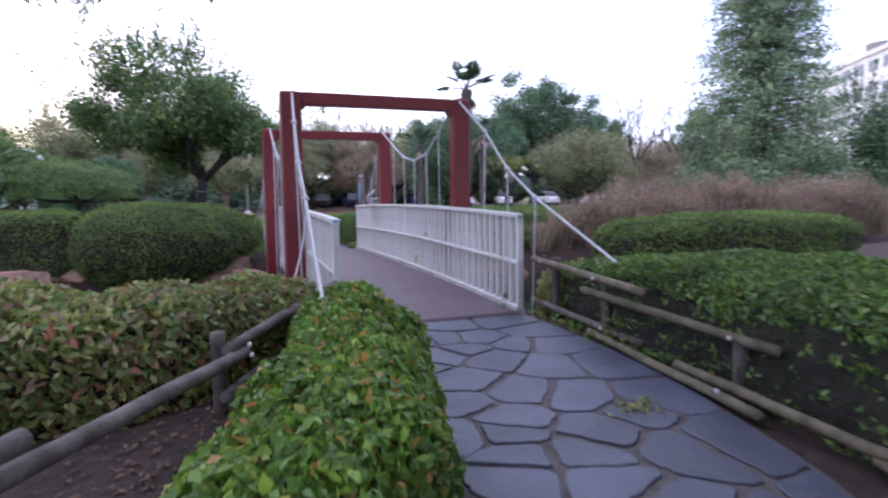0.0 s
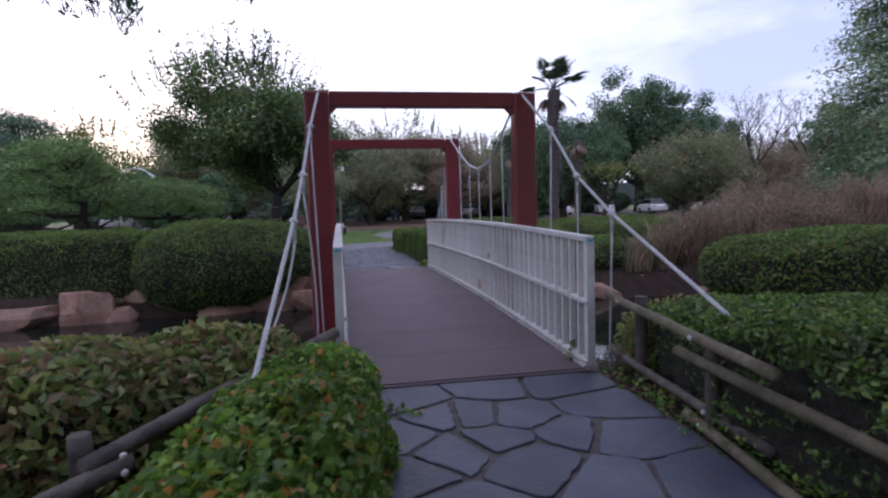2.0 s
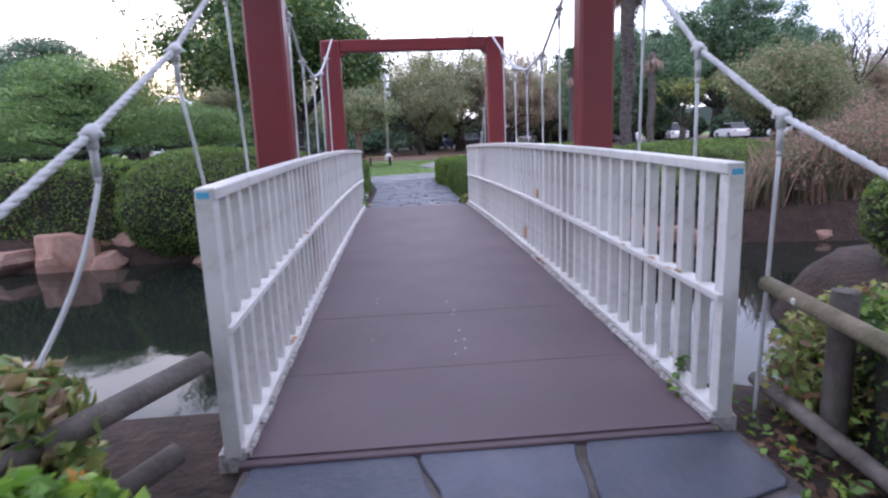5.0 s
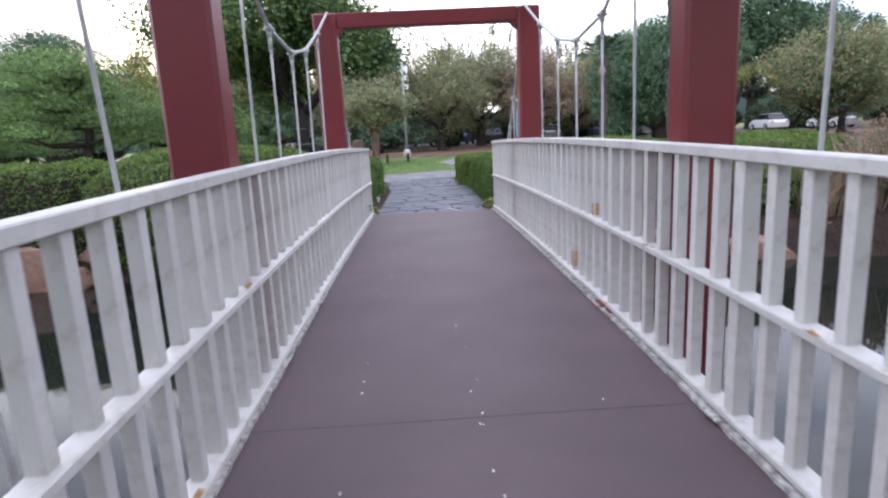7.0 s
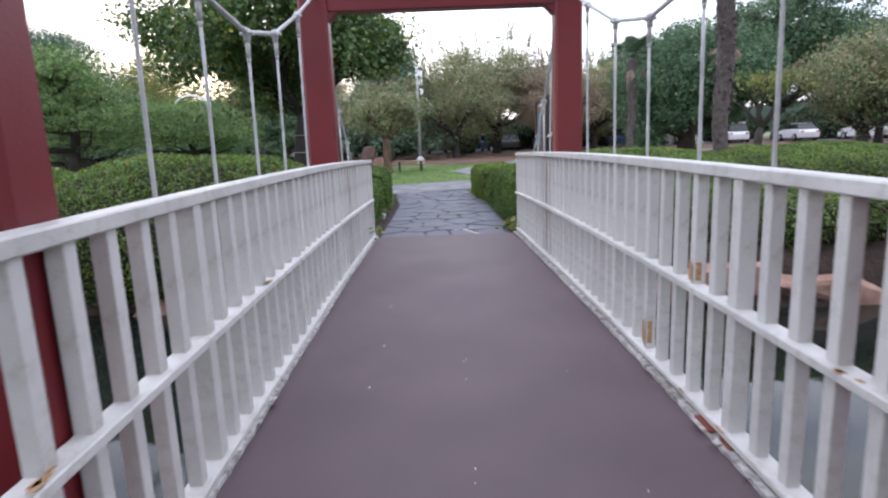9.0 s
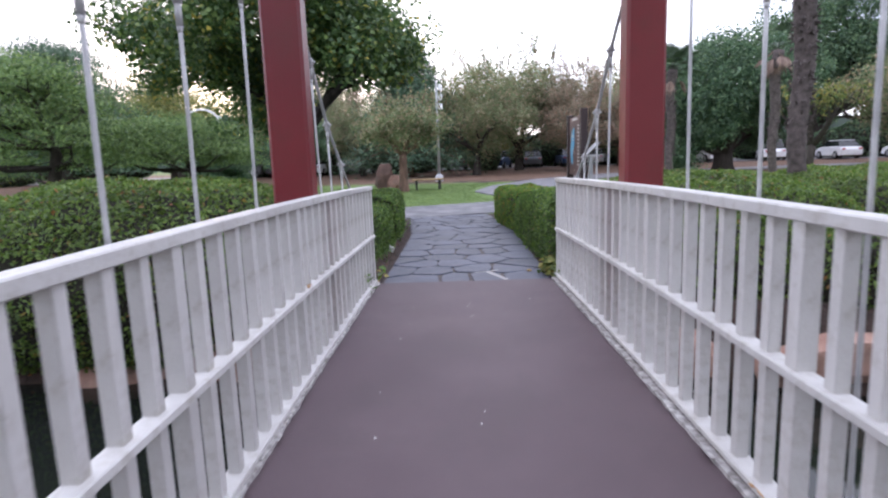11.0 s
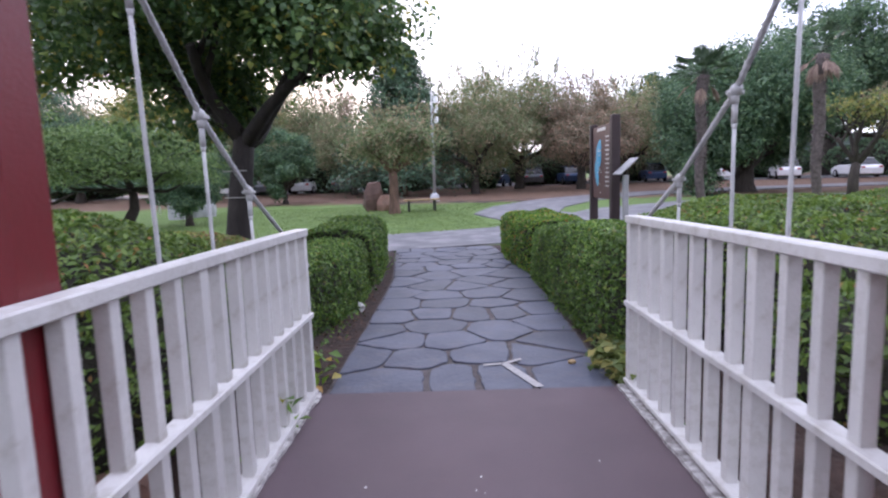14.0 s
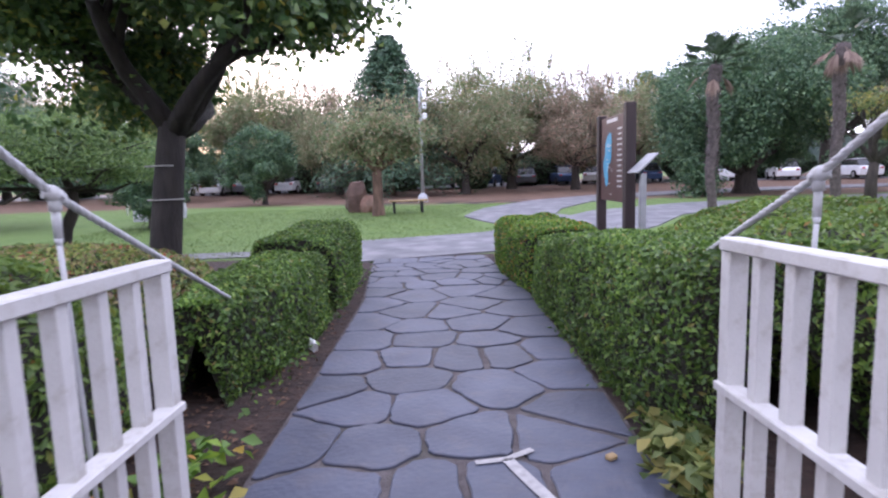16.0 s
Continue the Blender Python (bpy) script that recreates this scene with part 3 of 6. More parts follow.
def flagstones(parent, line, half, cell, seed, z_of, stones, aspect=1.0, joint=0.022, proud=0.010):
    """Irregular slabs fitted together along a path, each an object of its own: first those at known places, then more of the same."""
    rng = random.Random(seed)
    at, total = ribbon(line)
    seeds = [locate(line, x, y) for x, y in stones]
    done = max(v for _, v in seeds) + 0.22 if seeds else 0.0
    rows = max(1, round((total - done) / (cell * aspect)))
    cols = max(1, round(2 * half / cell))
    for j in range(rows + 1):
        for i in range(-1, cols + 1):
            seeds.append(((i + 0.5 + 0.25 * (j % 2 * 2 - 1) + rng.uniform(-0.42, 0.42)) * 2 * half / cols - half, done + (j + 0.5 + rng.uniform(-0.42, 0.42)) * (total - done) / rows))
    count = 0
    weight = [rng.choice((0.0, 0.1, 0.2)) * (0.33 * cell) ** 2 for _ in seeds]
    for s, ws in zip(seeds, weight):
        poly = [(-half, 0.0), (half, 0.0), (half, total), (-half, total)]
        for o, wo in zip(seeds, weight):
            if o is s or abs(o[0] - s[0]) + abs(o[1] - s[1]) > 4.2 * cell:
                continue
            n = (o[0] - s[0], o[1] - s[1])
            ln = math.hypot(*n)
            n = (n[0] / ln, n[1] / ln)
            d = n[0] * s[0] + n[1] * s[1] + (ln + (ws - wo) / ln) / 2
            poly = clip(poly, n, d - joint * rng.choice((0.25, 0.5, 0.8, 1.2, 1.7)))
            if len(poly) < 3:
                break
        if len(poly) < 3:
            continue
        area = abs(sum(a[0] * b[1] - b[0] * a[1] for a, b in zip(poly, poly[1:] + poly[:1]))) / 2
        if area < 0.012:
            continue
        rim = []
        for a, b in zip(poly, poly[1:] + poly[:1]):
            ln = math.hypot(b[0] - a[0], b[1] - a[1])
            if ln < 0.02:
                rim.append(a)
                continue
            c = min(0.3, 0.034 / ln)
            nx, ny = (b[1] - a[1]) / ln, -(b[0] - a[0]) / ln
            inner = max(0, min(6, int(ln / 0.085)))
            for t in [c] + [(k + 1) / (inner + 1) for k in range(inner)] + [1 - c]:
                w = rng.uniform(-0.016, 0.007) + 0.018 * (0.5 - 2 * (t - 0.5) ** 2) - 0.006 if c < t < 1 - c else rng.uniform(-0.012, 0.0)
                rim.append((a[0] + (b[0] - a[0]) * t + nx * w, a[1] + (b[1] - a[1]) * t + ny * w))
        cu, cv = sum(p[0] for p in rim) / len(rim), sum(p[1] for p in rim) / len(rim)
        tilt = (rng.uniform(-0.006, 0.006), rng.uniform(-0.006, 0.006))
        lift = rng.uniform(-0.004, 0.004)
        bm = bmesh.new()
        low, edge, flat = [], [], []
        for u, v in rim:
            x, y = at(u, v)
            z = z_of(y) + lift + tilt[0] * (u - cu) + tilt[1] * (v - cv)
            low.append(bm.verts.new((x, y, z - 0.04)))
            edge.append(bm.verts.new((x, y, z + proud - 0.005)))
            k = 0.008 / max(0.05, math.hypot(u - cu, v - cv))
            x, y = at(u + (cu - u) * k, v + (cv - v) * k)
            flat.append(bm.verts.new((x, y, z + proud)))
        m = len(rim)
        for i in range(m):
            j = (i + 1) % m
            bm.faces.new((low[i], low[j], edge[j], edge[i]))
            bm.faces.new((edge[i], edge[j], flat[j], flat[i]))
        bm.faces.new(flat)
        bmesh.ops.recalc_face_normals(bm, faces=bm.faces[:])
        part("flagstone", bm, M_STONE, parent)
        count += 1
    return count


def bed(name, line, half, z_of, material, label, thick=0.05, skirt=0.0, step=0.3):
    """A path's bed: a slab along a line."""
    at, total = ribbon(line)
    n = max(2, int(total / step))
    bm = bmesh.new()
    rows = []
    for i in range(n + 1):
        v = total * i / n
        row = []
        for u in (-half, -half / 3, half / 3, half):
            x, y = at(u, v)
            row.append(bm.verts.new((x, y, z_of(y))))
        rows.append(row)
    for a, b in zip(rows, rows[1:]):
        for k in range(3):
            bm.faces.new((a[k], a[k + 1], b[k + 1], b[k]))
    geo = bmesh.ops.extrude_face_region(bm, geom=bm.faces[:])
    bmesh.ops.translate(bm, vec=(0, 0, -thick - skirt), verts=[g for g in geo["geom"] if isinstance(g, bmesh.types.BMVert)])
    bmesh.ops.recalc_face_normals(bm, faces=bm.faces[:])
    return tagged(part(name, bm, material), label, "path", kind="structure")


NEAR_LINE = [(0.05, -0.02), (0.05, -1.4), (-0.05, -2.5), (-0.38, -3.8), (-0.95, -5.0), (-1.95, -6.1), (-3.3, -7.1), (-5.0, -8.0)]
FAR_LINE = [(0.02, 9.80), (0.04, 12.0), (0.04, 14.5), (-0.12, 16.5), (-0.25, 18.2)]
path_near = bed("pavement_near", NEAR_LINE, 1.13, lambda y: -0.005, M_MORTAR, "blue-grey slate crazy paving with brown mortar joints", 0.12)
path_far = bed("pavement_far", FAR_LINE, 1.07, lambda y: -0.005, M_MORTAR, "slate crazy paving leading off the bridge between hedges", 0.12)
bed("pavement_crossing", [(-2.3, 19.5), (2.0, 21.0), (4.4, 23.8), (6.6, 27.2), (10.5, 29.6), (20, 31.4), (40, 33)], 1.7, lambda y: rise(y) + 0.0, M_PATH, "worn pale grey paved path across the lawn", 0.06)
bed("pavement_side", [(-13.0, 17.6), (-6.0, 19.4), (-2.0, 19.7)], 0.45, lambda y: rise(y) - 0.004, M_PATH, "narrow pale path branching off across the lawn", 0.06)
bed("pavement_lawn", [(4.6, 23.0), (3.1, 25.2), (2.35, 27.6), (3.2, 30.6), (5.6, 34.8), (10.0, 38.4), (18.0, 40.5), (34.0, 41.5), (60, 42)], 1.6, lambda y: rise(y) + 0.006, M_PATH, "grey path curving away across the lawn", 0.06)


# ---- footbridge ----
SPAN = 9.74


def deck_z(y):
    return 0.035 + 0.068 * (1 - ((y - SPAN / 2) / (SPAN / 2)) ** 2)


def along(bm, x0, x1, z0, z1, y0=0.0, y1=SPAN, n=26, jag=0.0, rng=None, out=lambda y: 0.0, up=lambda y: 0.0):
    """A bar that follows the deck's arch, x0..x1 wide and z0..z1 above the deck, leaning by out and up along its length."""
    rows = []
    for i in range(n + 1):
        y = y0 + (y1 - y0) * i / n
        j = rng.uniform(-jag, jag) if rng else 0.0
        rows.append([bm.verts.new((x + out(y), y, deck_z(y) + z + up(y))) for x, z in ((x0 + j, z0), (x1, z0), (x1, z1), (x0 + j, z1))])
    for a, b in zip(rows, rows[1:]):
        for k in range(4):
            bm.faces.new((a[k], a[(k + 1) % 4], b[(k + 1) % 4], b[k]))
    bm.faces.new(rows[0][::-1])
    bm.faces.new(rows[-1])
    bmesh.ops.recalc_face_normals(bm, faces=bm.faces[:])
    return bm


def bevelled(bm, w):
    es = [e for e in bm.edges if e.is_manifold and e.calc_face_angle(0) > 0.8]
    bmesh.ops.bevel(bm, geom=es, offset=w, segments=1, affect="EDGES")
    return bm


def rope(bm, pts, r, strands=3, pitch=0.16):
    """A twisted wire rope: strands wound round the line."""
    pts = [Vector(p) for p in pts]
    fine = []
    for a, b in zip(pts, pts[1:]):
        m = max(1, int((b - a).length / 0.035))
        fine += [a.lerp(b, i / m) for i in range(m)]
    fine.append(pts[-1])
    s = 0.0
    lines = [[] for _ in range(strands)]
    side = None
    for i, p in enumerate(fine):
        d = (fine[min(i + 1, len(fine) - 1)] - fine[max(i - 1, 0)]).normalized()
        side = d.orthogonal().normalized() if side is None else (side - d * side.dot(d)).normalized()
        up = d.cross(side)
        for k in range(strands):
            a = 2 * math.pi * (s / pitch + k / strands)
            lines[k].append(p + (side * math.cos(a) + up * math.sin(a)) * r * 0.40)
        if i < len(fine) - 1:
            s += (fine[i + 1] - p).length
    for ln in lines:
        tube(bm, ln, r * 0.64, 6)
    return bm


bridge = thing("footbridge", "small footbridge with brown deck, white railings and red portals", "footbridge")
bm = along(bmesh.new(), -1.07, 1.07, -0.10, 0.0)
part("deck", bm, M_DECK, bridge, "matt brown coated walking deck")
for sx in (-1, 1):
    part("girder", bevelled(along(bmesh.new(), sx * 0.75, sx * 1.0, -0.42, -0.104), 0.01), M_CONC, bridge, "stained concrete beam under the deck")
    part("kerb_edge", along(bmesh.new(), sx * 1.05, sx * 1.19, -0.12, 0.022, n=150, jag=0.006, rng=random.Random(5 + sx)), M_CHIP, bridge, "flaking white-painted edge strip")
for y0, y1 in ((-0.35, 0.5), (SPAN - 0.5, SPAN + 0.35)):
    part("abutment", box(bmesh.new(), (0, (y0 + y1) / 2, -0.83), (2.5, y1 - y0, 1.44), 0.02), M_CONC, bridge, "grey concrete abutment")
for y in (-0.02, SPAN + 0.02):
    part("end_strip", box(bmesh.new(), (0, y, -0.02), (2.2, 0.05, 0.09), 0.006), M_DECK, bridge)

BAYS, BARS = 6, 8
RAIL_X = 1.125


def rail_out(sx):
    """How far a railing stands off its line: the eastern one splays a little."""
    return (lambda y: 0.023 * y / SPAN) if sx > 0 else (lambda y: 0.0)


def rail_up(sx):
    return (lambda y: 0.005 + 0.011 * y / SPAN) if sx > 0 else (lambda y: -0.006)



def upright(w, seed):
    """A square upright from the deck to under the top rail, origin at its foot."""
    me = bpy.data.meshes.new("upright")
    b = box(bmesh.new(), (0, 0, 0.58), (w, w, 1.15), 0.003)
    b.to_mesh(me)
    b.free()
    me.materials.append(M_WHITE)
    return me


thin, thick = upright(0.055, 1), upright(0.074, 2)
for sx in (-1, 1):
    lean = {"out": rail_out(sx), "up": rail_up(sx)}
    bm = bmesh.new()
    along(bm, sx * (RAIL_X - 0.050), sx * (RAIL_X + 0.036), 1.148, 1.200, **lean)
    railing = part("railing", bevelled(bm, 0.006), M_WHITE, bridge, "chalky white painted steel railing")
    part("middle_rail", bevelled(along(bmesh.new(), sx * (RAIL_X - 0.056), sx * (RAIL_X + 0.030), 0.575, 0.612, **lean), 0.005), M_WHITE, railing)
    part("bottom_rail", bevelled(along(bmesh.new(), sx * (RAIL_X - 0.056), sx * (RAIL_X + 0.045), 0.024, 0.056, **lean), 0.005), M_WHITE, railing)
    n = BAYS * BARS
    for i in range(n + 1):
        y = 0.035 + (SPAN - 0.07) * i / n
        main = i % BARS == 0
        shared("post" if main else "baluster", thick if main else thin, railing, pose(sx * RAIL_X + rail_out(sx)(y), y, deck_z(y) + 0.005 + rail_up(sx)(y)))
    rng = random.Random(40 + sx)
    feet = bmesh.new()
    for i in range(n):
        y = 0.035 + (SPAN - 0.07) * (i + 0.5) / n
        if rng.random() < 0.6:
            box(feet, (sx * (RAIL_X - rng.uniform(0.062, 0.085)), y + rng.uniform(-0.08, 0.08), deck_z(y) + 0.024), (rng.uniform(0.012, 0.034), rng.uniform(0.03, 0.14), rng.uniform(0.004, 0.012)), 0.0015)
    tagged(part("paint_scale", feet, M_CHIP, railing, "lumps of flaking paint along the foot"), kind="stuff")
    rust = bmesh.new()
    spots = [(0.45, 0.62), (0.72, 0.62), (2.55, 0.62), (3.62, 0.062), (3.25, 0.062), (5.0, 0.062), (1.15, 0.617)] if sx > 0 else [(2.2, 0.617), (4.1, 0.617), (1.3, 0.062), (6.6, 0.617)]
    for y, z in spots:
        for k in range(4):
            box(rust, (sx * (RAIL_X - 0.030 - 0.006 * k), y + rng.uniform(-0.05, 0.05), deck_z(y) + z), (0.018, rng.uniform(0.02, 0.06), 0.003), 0.001)
    tagged(part("rust_bloom", rust, M_RUST, railing, "orange rust bleeding through the paint"), kind="stuff")
    plate = bmesh.new()
    box(plate, (sx * RAIL_X, -0.004, deck_z(0) + 1.165), (0.05, 0.004, 0.026), 0.0)
    part("maker_plate", plate, M_CYAN, railing, "small blue label on the end post")
patch = bmesh.new()
for y, z0, z1 in ((4.32, 0.10, 0.24), (3.62, 0.64, 0.73)):
    box(patch, (RAIL_X - 0.0285, 0.035 + (SPAN - 0.07) / 48 * round((y - 0.035) * 48 / (SPAN - 0.07)), deck_z(y) + (z0 + z1) / 2), (0.002, 0.030, z1 - z0), 0.001)
    box(patch, (RAIL_X, 0.035 + (SPAN - 0.07) / 48 * round((y - 0.035) * 48 / (SPAN - 0.07)) - 0.0285, deck_z(y) + (z0 + z1) / 2), (0.030, 0.002, z1 - z0), 0.001)
tagged(part("rust_patch", patch, M_RUST, bridge, "brown rust patches on the balusters"), kind="stuff")
chip = bmesh.new()
box(chip, (1.075, 3.38, deck_z(3.38) + 0.026), (0.05, 0.16, 0.012), 0.004)
box(chip, (1.080, 3.20, deck_z(3.2) + 0.026), (0.03, 0.10, 0.010), 0.003)
part("primer_patch", chip, M_REDRUST, bridge, "bare red primer where the edge has flaked")
rng = random.Random(9)
spot = bmesh.new()
for _ in range(42):
    x = rng.choice((0.03, 0.03, 0.62, -0.55)) + rng.gauss(0, 0.03)
    y = rng.uniform(0.8, 9.0)
    r = rng.uniform(0.003, 0.008)
    vs = [spot.verts.new((x + r * math.cos(a) * rng.uniform(0.7, 1.2), y + 1.4 * r * math.sin(a), deck_z(y) + 0.003)) for a in (0, 1.05, 2.1, 3.14, 4.2, 5.2)]
    spot.faces.new(vs)
tagged(part("paint_drips", spot, M_SPOT, bridge, "tiny white paint drips in rows"), kind="stuff")

for y in (0.84, 1.86):
    seam = bmesh.new()
    box(seam, (0.0, y, deck_z(y) + 0.0008), (2.08, 0.004, 0.0016), 0.0)
    part("deck_seam", seam, M_DECK, bridge, "thin raised joint across the deck")

COL_IN, COL_OUT, TOP, COL_D = {-1: 1.165, 1: 1.180}, {-1: 1.466, 1: 1.468}, 2.995, 0.20
PORTALS = (2.355, SPAN - 2.355 - COL_D)
for y in PORTALS:
    portal = part("portal", box(bmesh.new(), ((COL_IN[1] - COL_IN[-1]) / 2, y + COL_D / 2, TOP - 0.096), (COL_IN[1] + COL_IN[-1] - 0.004, COL_D - 0.02, 0.185), 0.010), M_RED, bridge, "dark red painted steel portal frame")
    for sx in (-1, 1):
        c = bmesh.new()
        box(c, (sx * (COL_IN[sx] + COL_OUT[sx]) / 2, y + COL_D / 2, (TOP - 1.3) / 2 + 0.0), (COL_OUT[sx] - COL_IN[sx], COL_D, TOP + 1.3), 0.022)
        part("column", c, M_RED, portal)
        g = bmesh.new()
        lo = [g.verts.new((sx * x, y + COL_D / 2 - 0.08, z)) for x, z in ((COL_IN[sx] - 0.002, TOP - 0.19), (COL_IN[sx] - 0.09, TOP - 0.19), (COL_IN[sx] - 0.002, TOP - 0.28))]
        hi = [g.verts.new((v.co.x, v.co.y + 0.16, v.co.z)) for v in lo]
        g.faces.new(lo)
        g.faces.new(hi[::-1])
        for k in range(3):
            g.faces.new((lo[k], lo[(k + 1) % 3], hi[(k + 1) % 3], hi[k]))
        bmesh.ops.recalc_face_normals(g, faces=g.faces[:])
        part("gusset", g, M_RED, portal)


# knots of the main cables, (y, x out, z): anchor, clamps, saddle, clamps in the sag, saddle, clamps, anchor
SAG = [(2.455, 1.285, 3.015), (3.36, 1.288, 2.58), (4.05, 1.29, 2.255), (4.81, 1.29, 2.18), (5.52, 1.29, 2.30), (6.33, 1.288, 2.60), (7.285, 1.285, 3.015)]
KNOTS = {-1: [(-3.30, 1.64, 0.02), (-1.873, 1.556, 0.669), (-0.135, 1.454, 1.457), (0.709, 1.416, 1.878), (1.541, 1.363, 2.448)] + SAG
         + [(8.24, 1.363, 2.43), (8.896, 1.39, 1.91), (9.579, 1.405, 1.497), (11.61, 1.556, 0.669), (13.0, 1.64, 0.02)],
         1: [(-2.05, 1.78, 0.02), (-1.568, 1.330, 0.802), (0.131, 1.398, 1.434), (0.781, 1.340, 1.822), (1.52, 1.345, 2.40)] + SAG
         + [(8.24, 1.345, 2.43), (8.796, 1.362, 1.929), (9.659, 1.431, 1.486), (11.61, 1.556, 0.669), (13.0, 1.64, 0.02)]}


def cable_z(y, sx):
    k = KNOTS[sx]
    return float(np.interp(y, [p[0] for p in k], [p[2] for p in k]))


def cable_x(y, sx):
    k = KNOTS[sx]
    return sx * float(np.interp(y, [p[0] for p in k], [p[1] for p in k]))


def hanger(parent, p, foot, slack=0.0):
    """A socket and a thin rod from a cable clamp down to the deck's edge."""
    x, y, z = p
    b = bmesh.new()
    tube(b, [(x, y, z - 0.03), (x, y, z - 0.16)], 0.016, 8)
    tube(b, [(x, y, z - 0.16), (x, y, z - 0.19)], [0.016, 0.009], 8)
    pts = []
    for i in range(9):
        t = i / 8
        pts.append((foot[0] * t + x * (1 - t) + slack * math.sin(math.pi * t), foot[1] * t + y * (1 - t) + slack * 1.2 * math.sin(math.pi * t), (z - 0.18) * (1 - t) + foot[2] * t))
    tube(b, pts, 0.0100, 7)
    part("hanger_rod", b, M_ROD, parent)


def clamp(parent, p, d):
    b = bmesh.new()
    p, d = Vector(p), Vector(d).normalized()
    tube(b, [p - d * 0.045, p - d * 0.02, p + d * 0.02, p + d * 0.045], [0.020, 0.031, 0.031, 0.020], 10)
    tube(b, [p + Vector((-0.043, 0, -0.005)), p + Vector((0.043, 0, -0.005))], 0.011, 6)
    tube(b, [p, p + Vector((0, 0, -0.06))], 0.022, 8)
    part("clamp", b, M_ROD, parent)


for sx in (-1, 1):
    line = [(sx * x, y, z) for y, x, z in KNOTS[sx]]
    cable = part("suspension_cable", rope(bmesh.new(), line, 0.0170), M_ROPE, bridge, "thick twisted grey wire rope")
    for i, (y, x, z) in enumerate(KNOTS[sx]):
        if i in (0, 1, 5, 11, 15, 16):
            continue
        p = (sx * x, y, z)
        clamp(cable, p, (0, 0.1, cable_z(y + 0.05, sx) - cable_z(y - 0.05, sx)))
        if (sx, i) == (-1, 2):
            hanger(cable, p, (-1.66, -0.46, 0.56), slack=0.03)
        else:
            hanger(cable, p, (sx * (1.31 if 1 < y < 8.5 else 1.36), y + (0.0 if sx > 0 or i > 4 else 0.12), -0.16), slack={(-1, 3): 0.04}.get((sx, i), 0.0))
    for x, y, z in (line[0], line[-1]):
        part("anchor_block", box(bmesh.new(), (x, y, -0.10), (0.3, 0.4, 0.30), 0.03), M_CONC, cable, "concrete cable anchor")


# ---- hedges and bushes beside the paths ----
GROUP_H = "clipped hedges"
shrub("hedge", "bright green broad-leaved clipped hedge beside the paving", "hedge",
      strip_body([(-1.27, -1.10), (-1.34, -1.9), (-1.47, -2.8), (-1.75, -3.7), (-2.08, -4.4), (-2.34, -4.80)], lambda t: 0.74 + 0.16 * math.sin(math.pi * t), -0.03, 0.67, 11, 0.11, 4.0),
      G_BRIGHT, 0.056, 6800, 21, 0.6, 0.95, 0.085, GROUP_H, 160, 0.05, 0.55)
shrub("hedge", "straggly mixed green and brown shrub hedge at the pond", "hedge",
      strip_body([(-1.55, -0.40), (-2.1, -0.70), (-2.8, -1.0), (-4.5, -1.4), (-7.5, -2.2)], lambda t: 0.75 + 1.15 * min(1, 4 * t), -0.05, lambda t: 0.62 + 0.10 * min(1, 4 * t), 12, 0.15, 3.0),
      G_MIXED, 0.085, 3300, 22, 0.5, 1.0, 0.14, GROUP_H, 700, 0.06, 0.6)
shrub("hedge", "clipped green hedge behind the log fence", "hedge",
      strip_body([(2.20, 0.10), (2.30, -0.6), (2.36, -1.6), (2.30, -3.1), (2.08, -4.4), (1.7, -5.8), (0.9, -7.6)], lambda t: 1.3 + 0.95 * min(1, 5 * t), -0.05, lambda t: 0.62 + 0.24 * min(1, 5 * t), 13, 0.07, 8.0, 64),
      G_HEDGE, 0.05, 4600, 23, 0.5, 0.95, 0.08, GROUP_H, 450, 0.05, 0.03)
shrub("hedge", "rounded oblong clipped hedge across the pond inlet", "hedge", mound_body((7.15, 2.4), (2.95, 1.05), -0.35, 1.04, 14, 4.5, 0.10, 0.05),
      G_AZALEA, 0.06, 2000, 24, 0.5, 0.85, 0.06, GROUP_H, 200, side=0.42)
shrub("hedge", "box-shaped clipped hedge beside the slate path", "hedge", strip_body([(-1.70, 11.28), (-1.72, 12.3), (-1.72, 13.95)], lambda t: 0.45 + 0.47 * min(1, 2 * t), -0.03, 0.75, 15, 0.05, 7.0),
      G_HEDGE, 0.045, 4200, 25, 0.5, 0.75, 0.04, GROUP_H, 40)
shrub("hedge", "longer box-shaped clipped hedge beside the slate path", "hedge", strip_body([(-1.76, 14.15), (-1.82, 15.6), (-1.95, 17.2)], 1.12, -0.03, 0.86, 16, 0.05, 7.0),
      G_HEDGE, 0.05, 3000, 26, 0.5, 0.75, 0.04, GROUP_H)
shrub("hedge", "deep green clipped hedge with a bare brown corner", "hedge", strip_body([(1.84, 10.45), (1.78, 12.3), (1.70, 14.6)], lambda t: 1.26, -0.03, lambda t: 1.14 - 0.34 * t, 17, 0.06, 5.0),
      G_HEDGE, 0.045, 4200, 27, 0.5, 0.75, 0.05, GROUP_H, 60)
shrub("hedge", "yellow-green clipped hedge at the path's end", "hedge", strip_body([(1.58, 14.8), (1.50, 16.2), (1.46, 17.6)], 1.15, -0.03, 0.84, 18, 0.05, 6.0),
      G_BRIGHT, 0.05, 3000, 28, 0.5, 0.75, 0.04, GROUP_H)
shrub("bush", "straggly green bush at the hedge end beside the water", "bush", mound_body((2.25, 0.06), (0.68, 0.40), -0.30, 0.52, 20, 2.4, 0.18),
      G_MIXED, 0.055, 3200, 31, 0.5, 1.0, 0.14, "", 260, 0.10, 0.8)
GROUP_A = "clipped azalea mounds"
